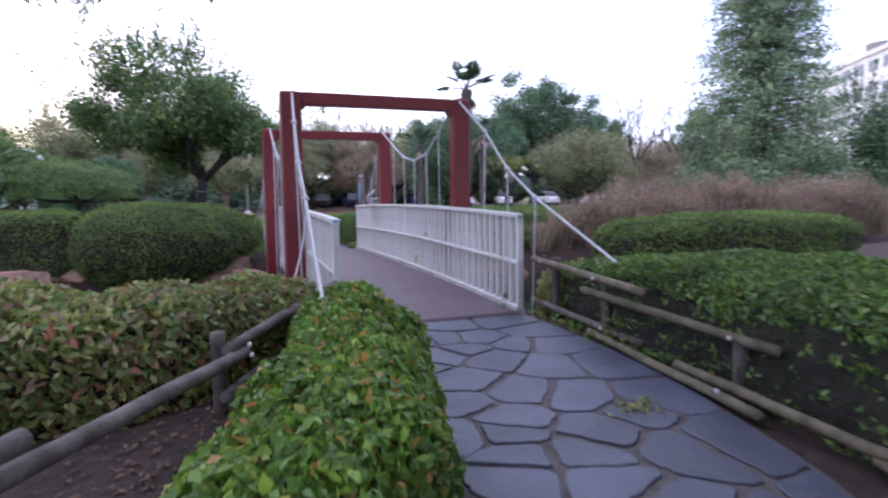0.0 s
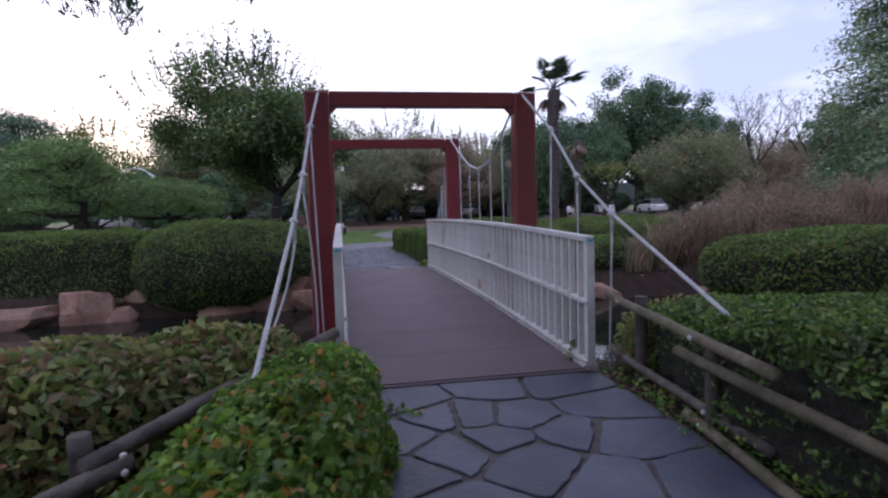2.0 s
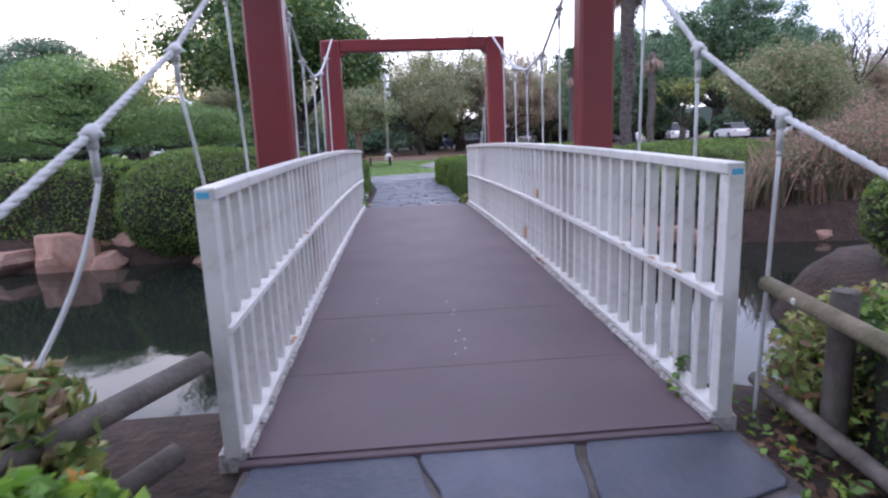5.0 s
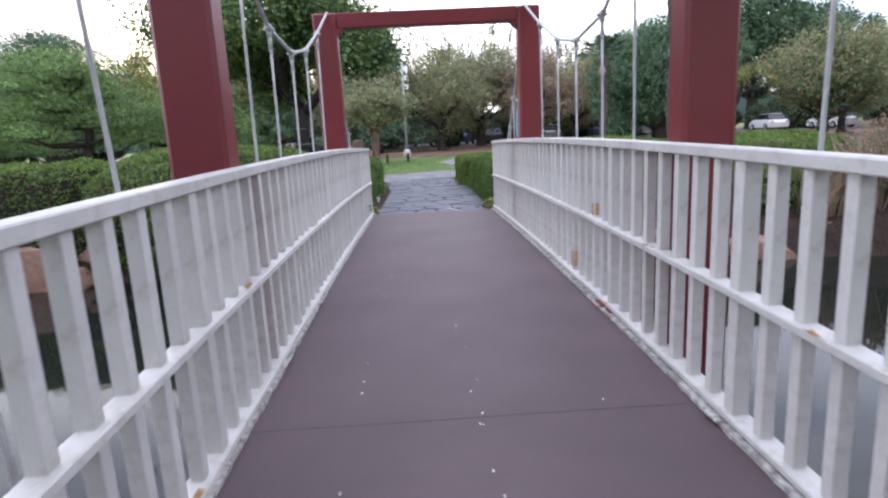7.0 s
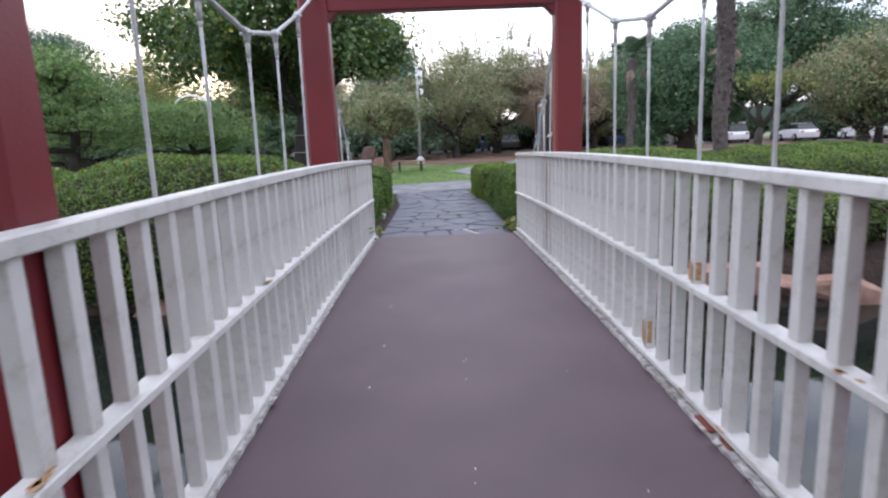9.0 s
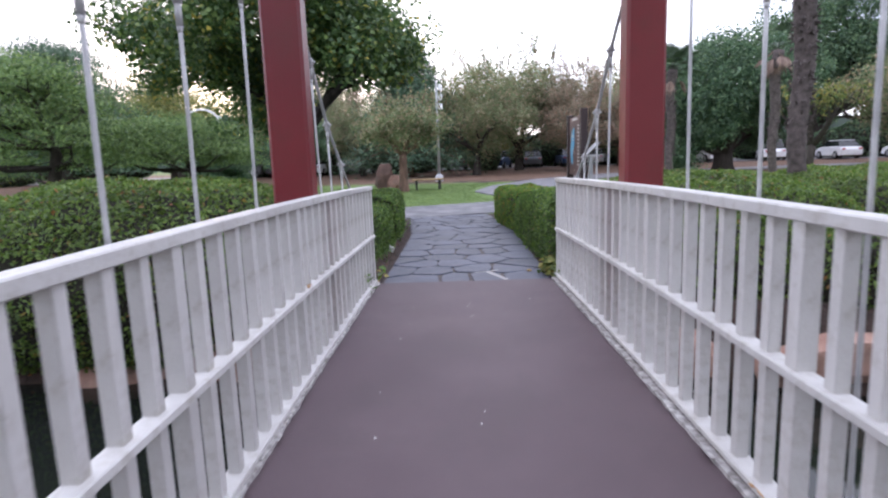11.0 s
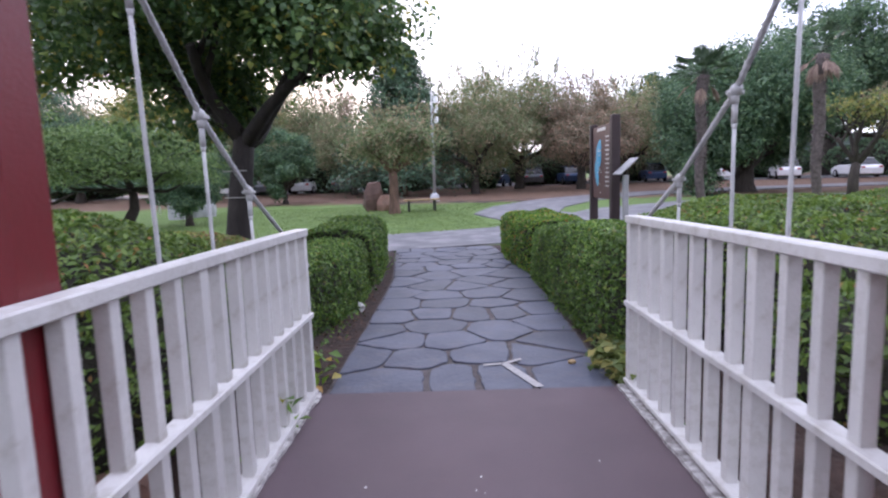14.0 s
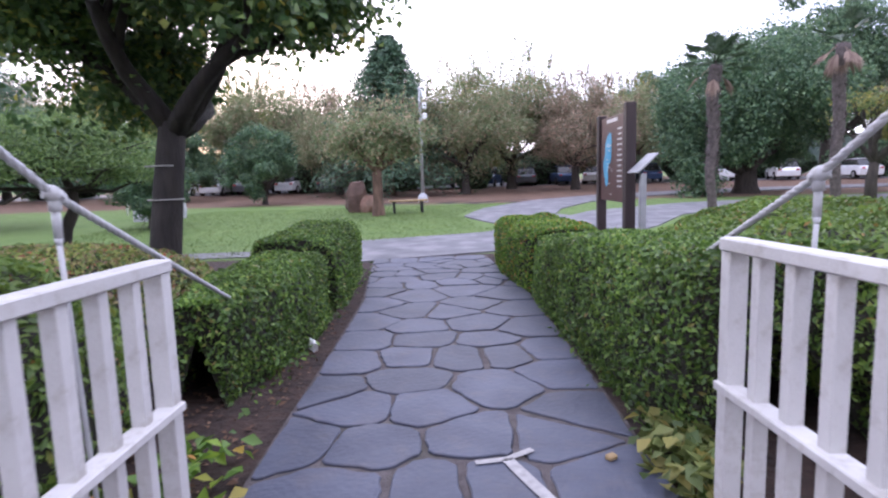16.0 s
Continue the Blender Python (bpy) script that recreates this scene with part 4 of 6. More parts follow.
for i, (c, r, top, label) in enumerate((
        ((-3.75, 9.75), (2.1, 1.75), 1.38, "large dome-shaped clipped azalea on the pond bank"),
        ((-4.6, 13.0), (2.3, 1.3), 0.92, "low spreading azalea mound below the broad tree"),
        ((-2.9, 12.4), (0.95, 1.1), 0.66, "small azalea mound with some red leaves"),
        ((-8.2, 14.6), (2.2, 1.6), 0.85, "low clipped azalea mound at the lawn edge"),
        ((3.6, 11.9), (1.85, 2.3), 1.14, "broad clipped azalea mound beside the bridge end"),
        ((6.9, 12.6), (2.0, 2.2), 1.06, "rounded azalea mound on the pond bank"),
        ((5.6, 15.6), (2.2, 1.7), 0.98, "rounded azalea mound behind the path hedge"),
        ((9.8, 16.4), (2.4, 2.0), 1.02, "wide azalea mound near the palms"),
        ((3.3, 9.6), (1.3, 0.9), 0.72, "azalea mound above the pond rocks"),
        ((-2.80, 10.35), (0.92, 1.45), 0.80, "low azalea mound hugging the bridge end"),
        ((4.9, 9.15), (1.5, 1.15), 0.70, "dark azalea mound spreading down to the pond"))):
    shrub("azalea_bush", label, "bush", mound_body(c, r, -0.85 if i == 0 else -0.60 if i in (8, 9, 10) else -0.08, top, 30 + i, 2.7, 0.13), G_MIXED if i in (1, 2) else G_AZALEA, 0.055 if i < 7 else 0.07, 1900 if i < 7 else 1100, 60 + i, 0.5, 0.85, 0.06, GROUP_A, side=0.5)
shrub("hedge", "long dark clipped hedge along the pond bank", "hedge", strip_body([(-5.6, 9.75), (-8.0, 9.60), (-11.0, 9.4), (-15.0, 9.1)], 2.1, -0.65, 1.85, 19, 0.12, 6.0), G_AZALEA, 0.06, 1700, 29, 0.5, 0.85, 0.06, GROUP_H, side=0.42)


# ---- log fences ----
def log(name, a, b, r, material, parent, bolt=()):
    bm = bmesh.new()
    a, b = Vector(a), Vector(b)
    n = 9
    pts = [a.lerp(b, i / n) + Vector((0, 0, 0.008 * noise.noise((a + b) * 3 + Vector((i * 0.6, 0, 0))))) for i in range(n + 1)]
    tube(bm, [pts[0].lerp(pts[1], -0.01)] + pts + [pts[-1]], [r * 0.86] + [r * (1 + 0.06 * noise.noise(p * 4)) for p in pts] + [r * 0.86], 12)
    ob = part(name, bm, material, parent)
    for p in bolt:
        c = bmesh.new()
        tube(c, [Vector(p) + Vector(d) for d in ((-0.012, -0.008, 0), (0, 0, 0), (0.012, 0.006, 0))], [0.012, 0.018, 0.012], 8)
        part("bolt_cap", c, M_BOLT, ob, "whitish bolt cap")
    return ob


fence = thing("log_fence", "low weathered round-log fence along the pond hedge", "fence")
log("rail", (-1.17, -0.09, 0.53), (-2.25, -2.14, 0.43), 0.045, M_LOG, fence)
log("rail", (-2.13, -1.98, 0.37), (-3.20, -4.15, 0.46), 0.046, M_LOG, fence, [(-2.10, -2.10, 0.45), (-2.09, -2.12, 0.38)])
log("rail", (-2.95, -3.75, 0.57), (-4.3, -6.3, 0.55), 0.046, M_LOG, fence)
log("rail", (-1.30, -0.15, 0.16), (-2.27, -2.20, 0.12), 0.048, M_LOG, fence)
for p in ((-1.60, -0.75), (-2.26, -2.06), (-3.17, -3.95)):
    log("post", (p[0] - 0.05, p[1] + 0.04, -0.25), (p[0] - 0.05, p[1] + 0.04, 0.54), 0.05, M_LOG, fence)
fence = thing("log_fence", "low mossy round-log fence with two rails beside the paving", "fence")
log("rail", (1.33, 0.06, 0.675), (1.06, -2.32, 0.63), 0.036, M_MOSSLOG, fence, [(1.27, -0.22, 0.67), (1.10, -1.53, 0.645)])
log("rail", (1.23, -1.18, 0.47), (1.09, -3.60, 0.43), 0.037, M_MOSSLOG, fence, [(1.06, -3.22, 0.44)])
log("rail", (1.44, 0.26, 0.12), (1.24, -2.09, 0.11), 0.036, M_LOG, fence, [(1.22, -1.50, 0.13)])
log("rail", (1.23, -1.30, 0.05), (0.86, -3.66, 0.06), 0.036, M_MOSSLOG, fence, [(1.17, -1.53, 0.06), (0.90, -3.28, 0.10)])
log("rail", (1.04, -2.75, 0.13), (0.84, -4.6, 0.12), 0.036, M_MOSSLOG, fence)
log("rail", (0.88, -4.35, 0.08), (0.15, -6.4, 0.08), 0.036, M_MOSSLOG, fence)
log("post", (1.50, -0.21, -0.75), (1.50, -0.21, 0.70), 0.055, M_LOG, fence)
log("post", (1.27, -1.53, -0.3), (1.27, -1.53, 0.62), 0.05, M_LOG, fence)
log("post", (1.13, -3.26, -0.3), (1.13, -3.26, 0.47), 0.05, M_LOG, fence)


# ---- bank stones ----
def boulder(c, s, seed, material=M_ROCK, name="boulder", label="squarish pinkish granite boulder at the water's edge", group="bank boulders", turn=0.0):
    bm = bmesh.new()
    bmesh.ops.create_cube(bm, size=1.0)
    bmesh.ops.subdivide_edges(bm, edges=bm.edges[:], cuts=5, use_grid_fill=True)
    rng = random.Random(seed)
    planes = [(Vector((rng.gauss(0, 1), rng.gauss(0, 1), rng.gauss(0, 0.8))).normalized(), rng.uniform(0.38, 0.5)) for _ in range(9)]
    for v in bm.verts:
        p = v.co.copy()
        for n, d in planes:
            k = p.dot(n) - d
            if k > 0:
                p -= n * k
        p += p.normalized() * 0.03 * noise.fractal(p * 3 + Vector((seed, 0, 0)), 1.0, 2.0, 3)
        v.co = Vector((p.x * s[0], p.y * s[1], p.z * s[2]))
    ob = part(name, bm, material)
    ob.matrix_world = pose(c[0], c[1], c[2], 0, 0, turn)
    return tagged(ob, label, "rock", group)


boulder((-6.47, 8.55, -0.42), (1.0, 0.85, 0.78), 1, turn=8)
boulder((-7.85, 8.45, -0.56), (1.75, 0.9, 0.55), 2, turn=-4)
boulder((-5.95, 9.0, -0.22), (0.68, 0.6, 0.52), 3, turn=25)
boulder((-5.60, 8.98, -0.30), (0.6, 0.55, 0.45), 4, turn=-20)
boulder((-5.80, 8.55, -0.58), (0.68, 0.55, 0.38), 5, turn=0)
boulder((-9.83, 8.40, -0.45), (1.9, 0.9, 0.7), 6, turn=4)
boulder((-2.45, 8.95, -0.38), (1.5, 0.9, 0.85), 7, turn=10)
boulder((-1.75, 8.7, -0.55), (0.9, 0.7, 0.6), 8)
boulder((-3.7, 8.8, -0.62), (1.2, 0.7, 0.5), 9)
for i, (x, y, z, sx_, sz_) in enumerate(((2.1, 8.45, -0.5, 1.1, 0.6), (3.3, 8.15, -0.5, 1.4, 0.6), (4.7, 8.0, -0.52, 1.4, 0.55), (6.2, 8.05, -0.5, 1.6, 0.6), (7.8, 7.75, -0.5, 1.5, 0.55), (9.6, 7.9, -0.5, 1.8, 0.6))):
    boulder((x, y, z), (sx_, 0.8, sz_), 20 + i, label="brown granite bank stone beside the dark water")


# ---- trees ----
def limbs(bm, start, direction, length, radius, depth, rng, ends, spread=0.7, up=0.25, seg=7, shrink=0.68, kids=(2, 3), steps=4, wander=0.16):
    """Grow a tapered, slightly crooked limb and its forks; collects where twigs end."""
    p, d = Vector(start), Vector(direction).normalized()
    pts, rad = [p.copy()], [radius]
    for i in range(steps):
        d = (d + Vector((rng.gauss(0, wander), rng.gauss(0, wander), rng.gauss(0, wander) + up * 0.12))).normalized()
        p = p + d * (length / steps)
        pts.append(p.copy())
        rad.append(radius * (1 - 0.45 * (i + 1) / steps))
        if depth <= 1:
            ends.append((p.copy(), d.copy()))
    tube(bm, pts, rad, seg if depth > 1 else 4, True)
    if depth > 0:
        for _ in range(rng.randint(*kids)):
            a = Vector((rng.gauss(0, 1), rng.gauss(0, 1), rng.gauss(0, 0.6))).normalized()
            nd = (d + a * spread + Vector((0, 0, up))).normalized()
            t = rng.uniform(0.55, 1.0)
            k = min(steps - 1, int(t * steps))
            q = pts[k].lerp(pts[k + 1], t * steps - k) if t < 1 else pts[-1]
            limbs(bm, q, nd, length * shrink * rng.uniform(0.8, 1.2), rad[k] * 0.62, depth - 1, rng, ends, spread, up, seg, shrink, kids, steps, wander)


def broad_tree(label, at, height, radius, fork, trunk_r, material, leaf, count, seed, bark=None, squash=0.75, lean=(0, 0), group="", lobes=26, shoots=0, centre=(0, 0), droop=0.0, width=0.6, scatter=0.36, category="tree", low=None, depth=3):
    """A broad-leaved tree: trunk, forked limbs and a crown of leafy clumps with gaps."""
    rng, nrg = random.Random(seed), np.random.default_rng(seed)
    top = thing("tree", label, category, pose(at[0], at[1], at[2]), group)
    bm = bmesh.new()
    flare = [(0, 0, -0.3), (0, 0, 0.0), (lean[0] * 0.2, lean[1] * 0.2, fork * 0.25), (lean[0] * 0.6, lean[1] * 0.6, fork * 0.65), (lean[0], lean[1], fork)]
    tube(bm, flare, [trunk_r * 1.5, trunk_r * 1.3, trunk_r, trunk_r * 0.92, trunk_r * 0.8], 12)
    part("trunk", bm, bark or M_BARK, top)
    bm = bmesh.new()
    ends = []
    crown_h = height - fork
    for k in range(5):
        a = 2 * math.pi * (k + rng.uniform(-0.3, 0.3)) / 5
        out = rng.uniform(0.7, 1.3)
        limbs(bm, (lean[0], lean[1], fork - trunk_r * 1.2), (math.cos(a) * out, math.sin(a) * out, rng.uniform(0.5, 1.1)), crown_h * 0.34, trunk_r * 0.68, depth, rng, ends, 0.75, 0.2)
    part("branchwork", bm, bark or M_BARK, top)
    lo = fork * 0.85 if low is None else low
    mid = Vector((centre[0], centre[1], (height + lo) / 2))
    P, N = [], []
    blobs = []
    for k in range(lobes):
        while True:
            q = Vector((rng.uniform(-1, 1), rng.uniform(-1, 1), rng.uniform(-1, 1)))
            if 0.35 < q.length < 1.0:
                break
        blobs.append(mid + Vector((q.x * radius * 0.78, q.y * radius * 0.78, q.z * (height - lo) / 2 * 0.80)))
    ends = [e for e in ends if (e[0] - mid).length < radius * 1.25]
    rng.shuffle(ends)
    blobs += [e[0] for e in ends[:lobes]]
    per = count // len(blobs)
    for c in blobs:
        s = radius * scatter * rng.uniform(0.6, 1.15)
        d = unit(nrg.normal(0, 1, (per, 3)))
        rr = s * nrg.random(per) ** 0.45
        pts = d * rr[:, None] * np.array([1, 1, squash])
        P.append(np.array(c) + pts - np.array([0, 0, droop]) * (rr / s)[:, None] ** 2)
        N.append(d * 0.6 + np.array([0, 0, 0.7]))
    if shoots:
        sb = bmesh.new()
        for k in range(shoots):
            a, rr = rng.uniform(0, 2 * math.pi), radius * rng.uniform(0.2, 0.95)
            z = mid.z + (height - lo) / 2 * math.sqrt(max(0, 1 - (rr / radius) ** 2)) * 0.9
            p = Vector((mid.x + rr * math.cos(a), mid.y + rr * math.sin(a), z - 0.4))
            d = Vector((math.cos(a) * 0.55 * rr / radius + rng.gauss(0, 0.15), math.sin(a) * 0.55 * rr / radius + rng.gauss(0, 0.15), 1)).normalized()
            ln = rng.uniform(0.6, 1.5) * height * 0.12
            tube(sb, [p, p + d * ln * 0.5, p + d * ln], [0.02, 0.012, 0.004], 4)
            m = int(14 * ln)
            t = nrg.random(m)
            P.append(np.array(p) + np.array(d) * (t * ln)[:, None] + nrg.normal(0, 0.06, (m, 3)))
            N.append(nrg.normal(0, 1, (m, 3)))
        tagged(part("shoot_growth", sb, bark or M_BARK, top), kind="stuff")
    ob = leaves("crown", np.concatenate(P), np.concatenate(N), leaf, material, top, seed + 1, width, 0.6)
    tagged(ob, kind="stuff")
    return top


def pine(label, at, height, radius, seed, material, pads=14, trunk_r=0.16, count=9000, leaf=0.13, low=0.35, group="", lean=(0.3, 0.0), thick=0.26):
    """A garden pine: a crooked trunk with spreading limbs that carry flat cushions of needles."""
    rng, nrg = random.Random(seed), np.random.default_rng(seed)
    top = thing("pine_tree", label, "pine tree", pose(at[0], at[1], at[2]), group)
    bm = bmesh.new()
    pts = [Vector((0, 0, -0.3))]
    for i in range(1, 8):
        t = i / 7
        pts.append(Vector((lean[0] * math.sin(t * 3.0) * height * 0.3 + rng.gauss(0, 0.05), lean[1] * t * height * 0.3 + rng.gauss(0, 0.05), t * height * 0.86)))
    tube(bm, pts, [trunk_r * (1.25 - 0.95 * i / 7) for i in range(8)], 10)
    part("trunk", bm, M_BARK, top)
    bm = bmesh.new()
    P, N = [], []
    per = count // pads
    for k in range(pads):
        h = low + (1 - low) * (k + rng.uniform(0, 0.6)) / pads
        out = radius * (math.sqrt(max(0.02, 1 - ((h - low) / (1.02 - low)) ** 1.7))) * rng.uniform(0.62, 0.98) if k < pads - 1 else 0.0
        a = k * 2.4 + rng.uniform(-0.4, 0.4)
        c = Vector((math.cos(a) * out * 0.72, math.sin(a) * out * 0.72, h * height))
        i = min(6, int(h * 7))
        root = pts[i].lerp(pts[i + 1], 0.3)
        root.z = min(root.z, c.z - 0.1)
        midp = root.lerp(c, 0.55) + Vector((rng.gauss(0, 0.1), rng.gauss(0, 0.1), -0.08 * out))
        tube(bm, [root, midp, c - Vector((0, 0, 0.06))], [trunk_r * 0.42, trunk_r * 0.28, trunk_r * 0.1], 7)
        s = radius * rng.uniform(0.36, 0.52)
        d = unit(nrg.normal(0, 1, (per, 3)))
        rr = s * nrg.random(per) ** 0.4
        q = d * rr[:, None] * np.array([1, 1, thick])
        q[:, 2] = np.abs(q[:, 2]) * 1.25 - 0.05 - 0.10 * (rr / s) ** 2
        for j in range(3):
            e = c + Vector((rng.gauss(0, s * 0.5), rng.gauss(0, s * 0.5), 0.02))
            tube(bm, [c - Vector((0, 0, 0.1)), e], [trunk_r * 0.12, trunk_r * 0.04], 4)
        P.append(np.array(c) + q)
        N.append(np.stack([d[:, 0], d[:, 1], np.abs(d[:, 2]) + 0.6], 1))
    part("branchwork", bm, M_BARK, top)
    tagged(leaves("needles", np.concatenate(P), np.concatenate(N), leaf, material, top, seed + 1, 0.22, 0.9), kind="stuff")
    return top


def conifer(label, at, height, radius, seed, material, count=16000, leaf=0.5, low=0.06, group="", gaps=0.25):
    """A tall cone-shaped conifer with tiers of drooping feathery boughs."""
    rng, nrg = random.Random(seed), np.random.default_rng(seed)
    top = thing("conifer_tree", label, "conifer", pose(at[0], at[1], at[2]), group)
    bm = bmesh.new()
    tube(bm, [(0, 0, -0.3), (0, 0, height * 0.5), (0, 0, height * 0.98)], [height * 0.022, height * 0.012, 0.02], 10)
    part("trunk", bm, M_BROWNBARK, top)
    bm = bmesh.new()
    P, N = [], []
    tiers = 34
    per = count // (tiers * 7)
    for k in range(tiers):
        t = low + (0.98 - low) * k / (tiers - 1)
        out = radius * (1 - t) ** 0.8 * rng.uniform(0.8, 1.15) + 0.25
        for j in range(7):
            a = 2 * math.pi * (j + rng.uniform(-0.35, 0.35)) / 7 + k
            e = Vector((math.cos(a) * out, math.sin(a) * out, t * height - out * rng.uniform(0.02, 0.22)))
            b = Vector((0, 0, t * height))
            tube(bm, [b, b.lerp(e, 0.5) + Vector((0, 0, 0.1 * out)), e], [0.06, 0.04, 0.01], 4)
            u = nrg.random(per) ** 0.7
            q = np.array(b) + (np.array(e) - np.array(b)) * u[:, None] + nrg.normal(0, 1, (per, 3)) * np.array([0.13, 0.13, 0.07]) * (out * 0.8 + 0.4)
            P.append(q)
            N.append(np.tile([math.cos(a) * 0.3, math.sin(a) * 0.3, 0.8], (per, 1)))
    tagged(part("branchwork", bm, M_BROWNBARK, top), kind="stuff")
    tagged(leaves("crown", np.concatenate(P), np.concatenate(N), leaf, material, top, seed + 1, 0.4, 0.5), kind="stuff")
    return top


def fan_palm(label, at, height, seed, dead=0.3, crown=1.0, trunk_r=0.16, live=16):
    """A fan palm: a shaggy trunk with a head of stiff split fans, some of them dry and hanging."""
    rng, nrg = random.Random(seed), np.random.default_rng(seed)
    top = thing("palm_tree", label, "palm tree", pose(at[0], at[1], at[2]), "fan palms")
    bm = bmesh.new()
    n = 44
    pts = [(0.05 * math.sin(i * 0.3), 0.03 * math.cos(i * 0.23), -0.3 + (height + 0.2) * i / n) for i in range(n + 1)]
    tube(bm, pts, [trunk_r * (0.72 + 0.35 * i / n) * (1 + 0.10 * (i % 2)) for i in range(n + 1)], 10)
    part("trunk", bm, M_PALMBARK, top)
    fib = bmesh.new()
    for _ in range(240):
        a, z = rng.uniform(0, 6.28), rng.uniform(height * 0.3, height)
        p = Vector((math.cos(a) * trunk_r * 0.95, math.sin(a) * trunk_r * 0.95, z))
        tube(fib, [p, p + Vector((math.cos(a) * 0.07, math.sin(a) * 0.07, rng.uniform(-0.12, 0.10)))], [0.022, 0.006], 4)
    tagged(part("trunk_fibre", fib, M_PALMBARK, top), kind="stuff")
    for k in range(live + int(dead * 14)):
        dry = k >= live
        a = k * 2.399 + rng.uniform(-0.2, 0.2)
        el = rng.uniform(-0.15, 1.25) if not dry else rng.uniform(-1.3, -0.5)
        d = Vector((math.cos(a) * math.cos(el), math.sin(a) * math.cos(el), math.sin(el)))
        base = Vector((0, 0, height - 0.05))
        stem = crown * rng.uniform(0.5, 0.75) * (1 if not dry else 0.6)
        hub = base + d * stem - Vector((0, 0, 0.12 * stem))
        fb = bmesh.new()
        tube(fb, [base, base.lerp(hub, 0.5) + Vector((0, 0, 0.03)), hub], [0.018, 0.014, 0.010], 5)
        side = d.cross(Vector((0, 0, 1))).normalized()
        up = side.cross(d).normalized()
        blades = 15 if not dry else 11
        span = 1.35 if not dry else 0.55
        for j in range(blades):
            b = -span + 2 * span * j / (blades - 1)
            bd = (d * math.cos(b) + side * math.sin(b) + up * 0.12 * abs(b)).normalized()
            ln = crown * 0.55 * (1 - 0.25 * abs(b) / span) * rng.uniform(0.9, 1.1)
            w = 0.028 * crown
            cross = bd.cross(up).normalized() * w
            tip = hub + bd * ln - Vector((0, 0, 0.18 * ln if not dry else 0.3 * ln))
            m = hub + bd * ln * 0.55
            v = [fb.verts.new(p) for p in (hub, m - cross + up * 0.01, m + cross + up * 0.01, tip, m - up * 0.012)]
            fb.faces.new((v[0], v[1], v[4]))
            fb.faces.new((v[0], v[4], v[2]))
            fb.faces.new((v[1], v[3], v[4]))
            fb.faces.new((v[4], v[3], v[2]))
        part("frond", fb, G_DRYPALM if dry else G_PALM, top, "dry drooping frond" if dry else "")
    return top


def bare_tree(label, at, height, seed, leaf_mat_=None, count=0, spread=0.75, r=0.2):
    rng, nrg = random.Random(seed), np.random.default_rng(seed)
    top = thing("bare_tree", label, "tree", pose(at[0], at[1], at[2]))
    bm = bmesh.new()
    tube(bm, [(0, 0, -0.3), (0, 0, height * 0.2), (0.1, 0, height * 0.35)], [r * 1.2, r, r * 0.85], 9)
    part("trunk", bm, M_BARK, top)
    bm = bmesh.new()
    ends = []
    for k in range(5):
        a = 2 * math.pi * (k + rng.uniform(-0.3, 0.3)) / 5
        limbs(bm, (0.1, 0, height * 0.3), (math.cos(a) * 0.8, math.sin(a) * 0.8, 1.0), height * 0.27, r * 0.6, 4, rng, ends, spread, 0.3, 6, 0.66, (2, 3), 3, 0.14)
    part("branchwork", bm, M_BARK, top)
    if count:
        k = nrg.integers(0, len(ends), count)
        E = np.array([e[0] for e in ends])
        tagged(leaves("crown", E[k] + nrg.normal(0, 0.12, (count, 3)), nrg.normal(0, 1, (count, 3)), 0.16, leaf_mat_, top, seed + 1, 0.6), kind="stuff")
    return top


def copies(src, places):
    for x, y, s, turn in places:
        copy_thing(src, pose(x, y, rise(y), 0, 0, turn) @ Matrix.Diagonal((s, s, s * (0.92 + 0.16 * ((x * 7.3 + y) % 1)), 1)))


broad_tree("broad green tree with a dark forked trunk on the lawn", (-3.21, 13.9, 0), 6.7, 3.4, 2.3, 0.175, G_GINKGO, 0.098, 56000, 101, bark=M_DARKBARK, lobes=60, shoots=90, centre=(-0.75, 0.3), low=2.05, lean=(0.26, 0.1), width=0.72, scatter=0.25)
for z in (1.35, 1.72):
    b = bmesh.new()
    tube(b, [(-3.21 + 0.12 + 0.19 * math.cos(k * 0.3), 13.9 + 0.06 + 0.19 * math.sin(k * 0.3), z) for k in range(22)], 0.008, 5)
    tagged(part("wire_ring", b, M_WIRE), "thin wire tied round the dark tree trunk", "wire", "trunk wires")
pine("spreading light green garden pine on dark crooked trunks", (-10.3, 16.6, 0), 4.0, 2.7, 111, G_PINE, 24, 0.17, 34000, 0.11, 0.42, "garden pines", (0.5, 0.2), 0.42)
pine("low umbrella-shaped garden pine with a pale green crown", (-8.0, 19.4, 0), 2.75, 2.5, 112, G_PINE, 22, 0.14, 34000, 0.10, 0.60, "garden pines", (0.4, 0.1), 0.40)
pine("low spreading garden pine beside the pond hedge", (-14.5, 17.5, 0), 3.2, 2.9, 113, G_PINE, 20, 0.16, 26000, 0.12, 0.45, "garden pines", (-0.4, 0.2), 0.42)
pine("tall dark pine with layered boughs", (-17.0, 27.5, 0.1), 6.5, 4.2, 114, G_DARKPINE, 34, 0.24, 40000, 0.17, 0.2, "tall pines", (0.15, 0.1), 0.34)
pine("tall dark pine with layered boughs", (-24.0, 30.0, 0.1), 6.4, 4.6, 115, G_DARKPINE, 34, 0.26, 36000, 0.18, 0.2, "tall pines", (0.1, 0.1), 0.34)
conifer("upright dark pine behind the standing stone", (-3.3, 46, 0.3), 10.4, 5.2, 116, G_DARKPINE, 40000, 0.24, 0.12)
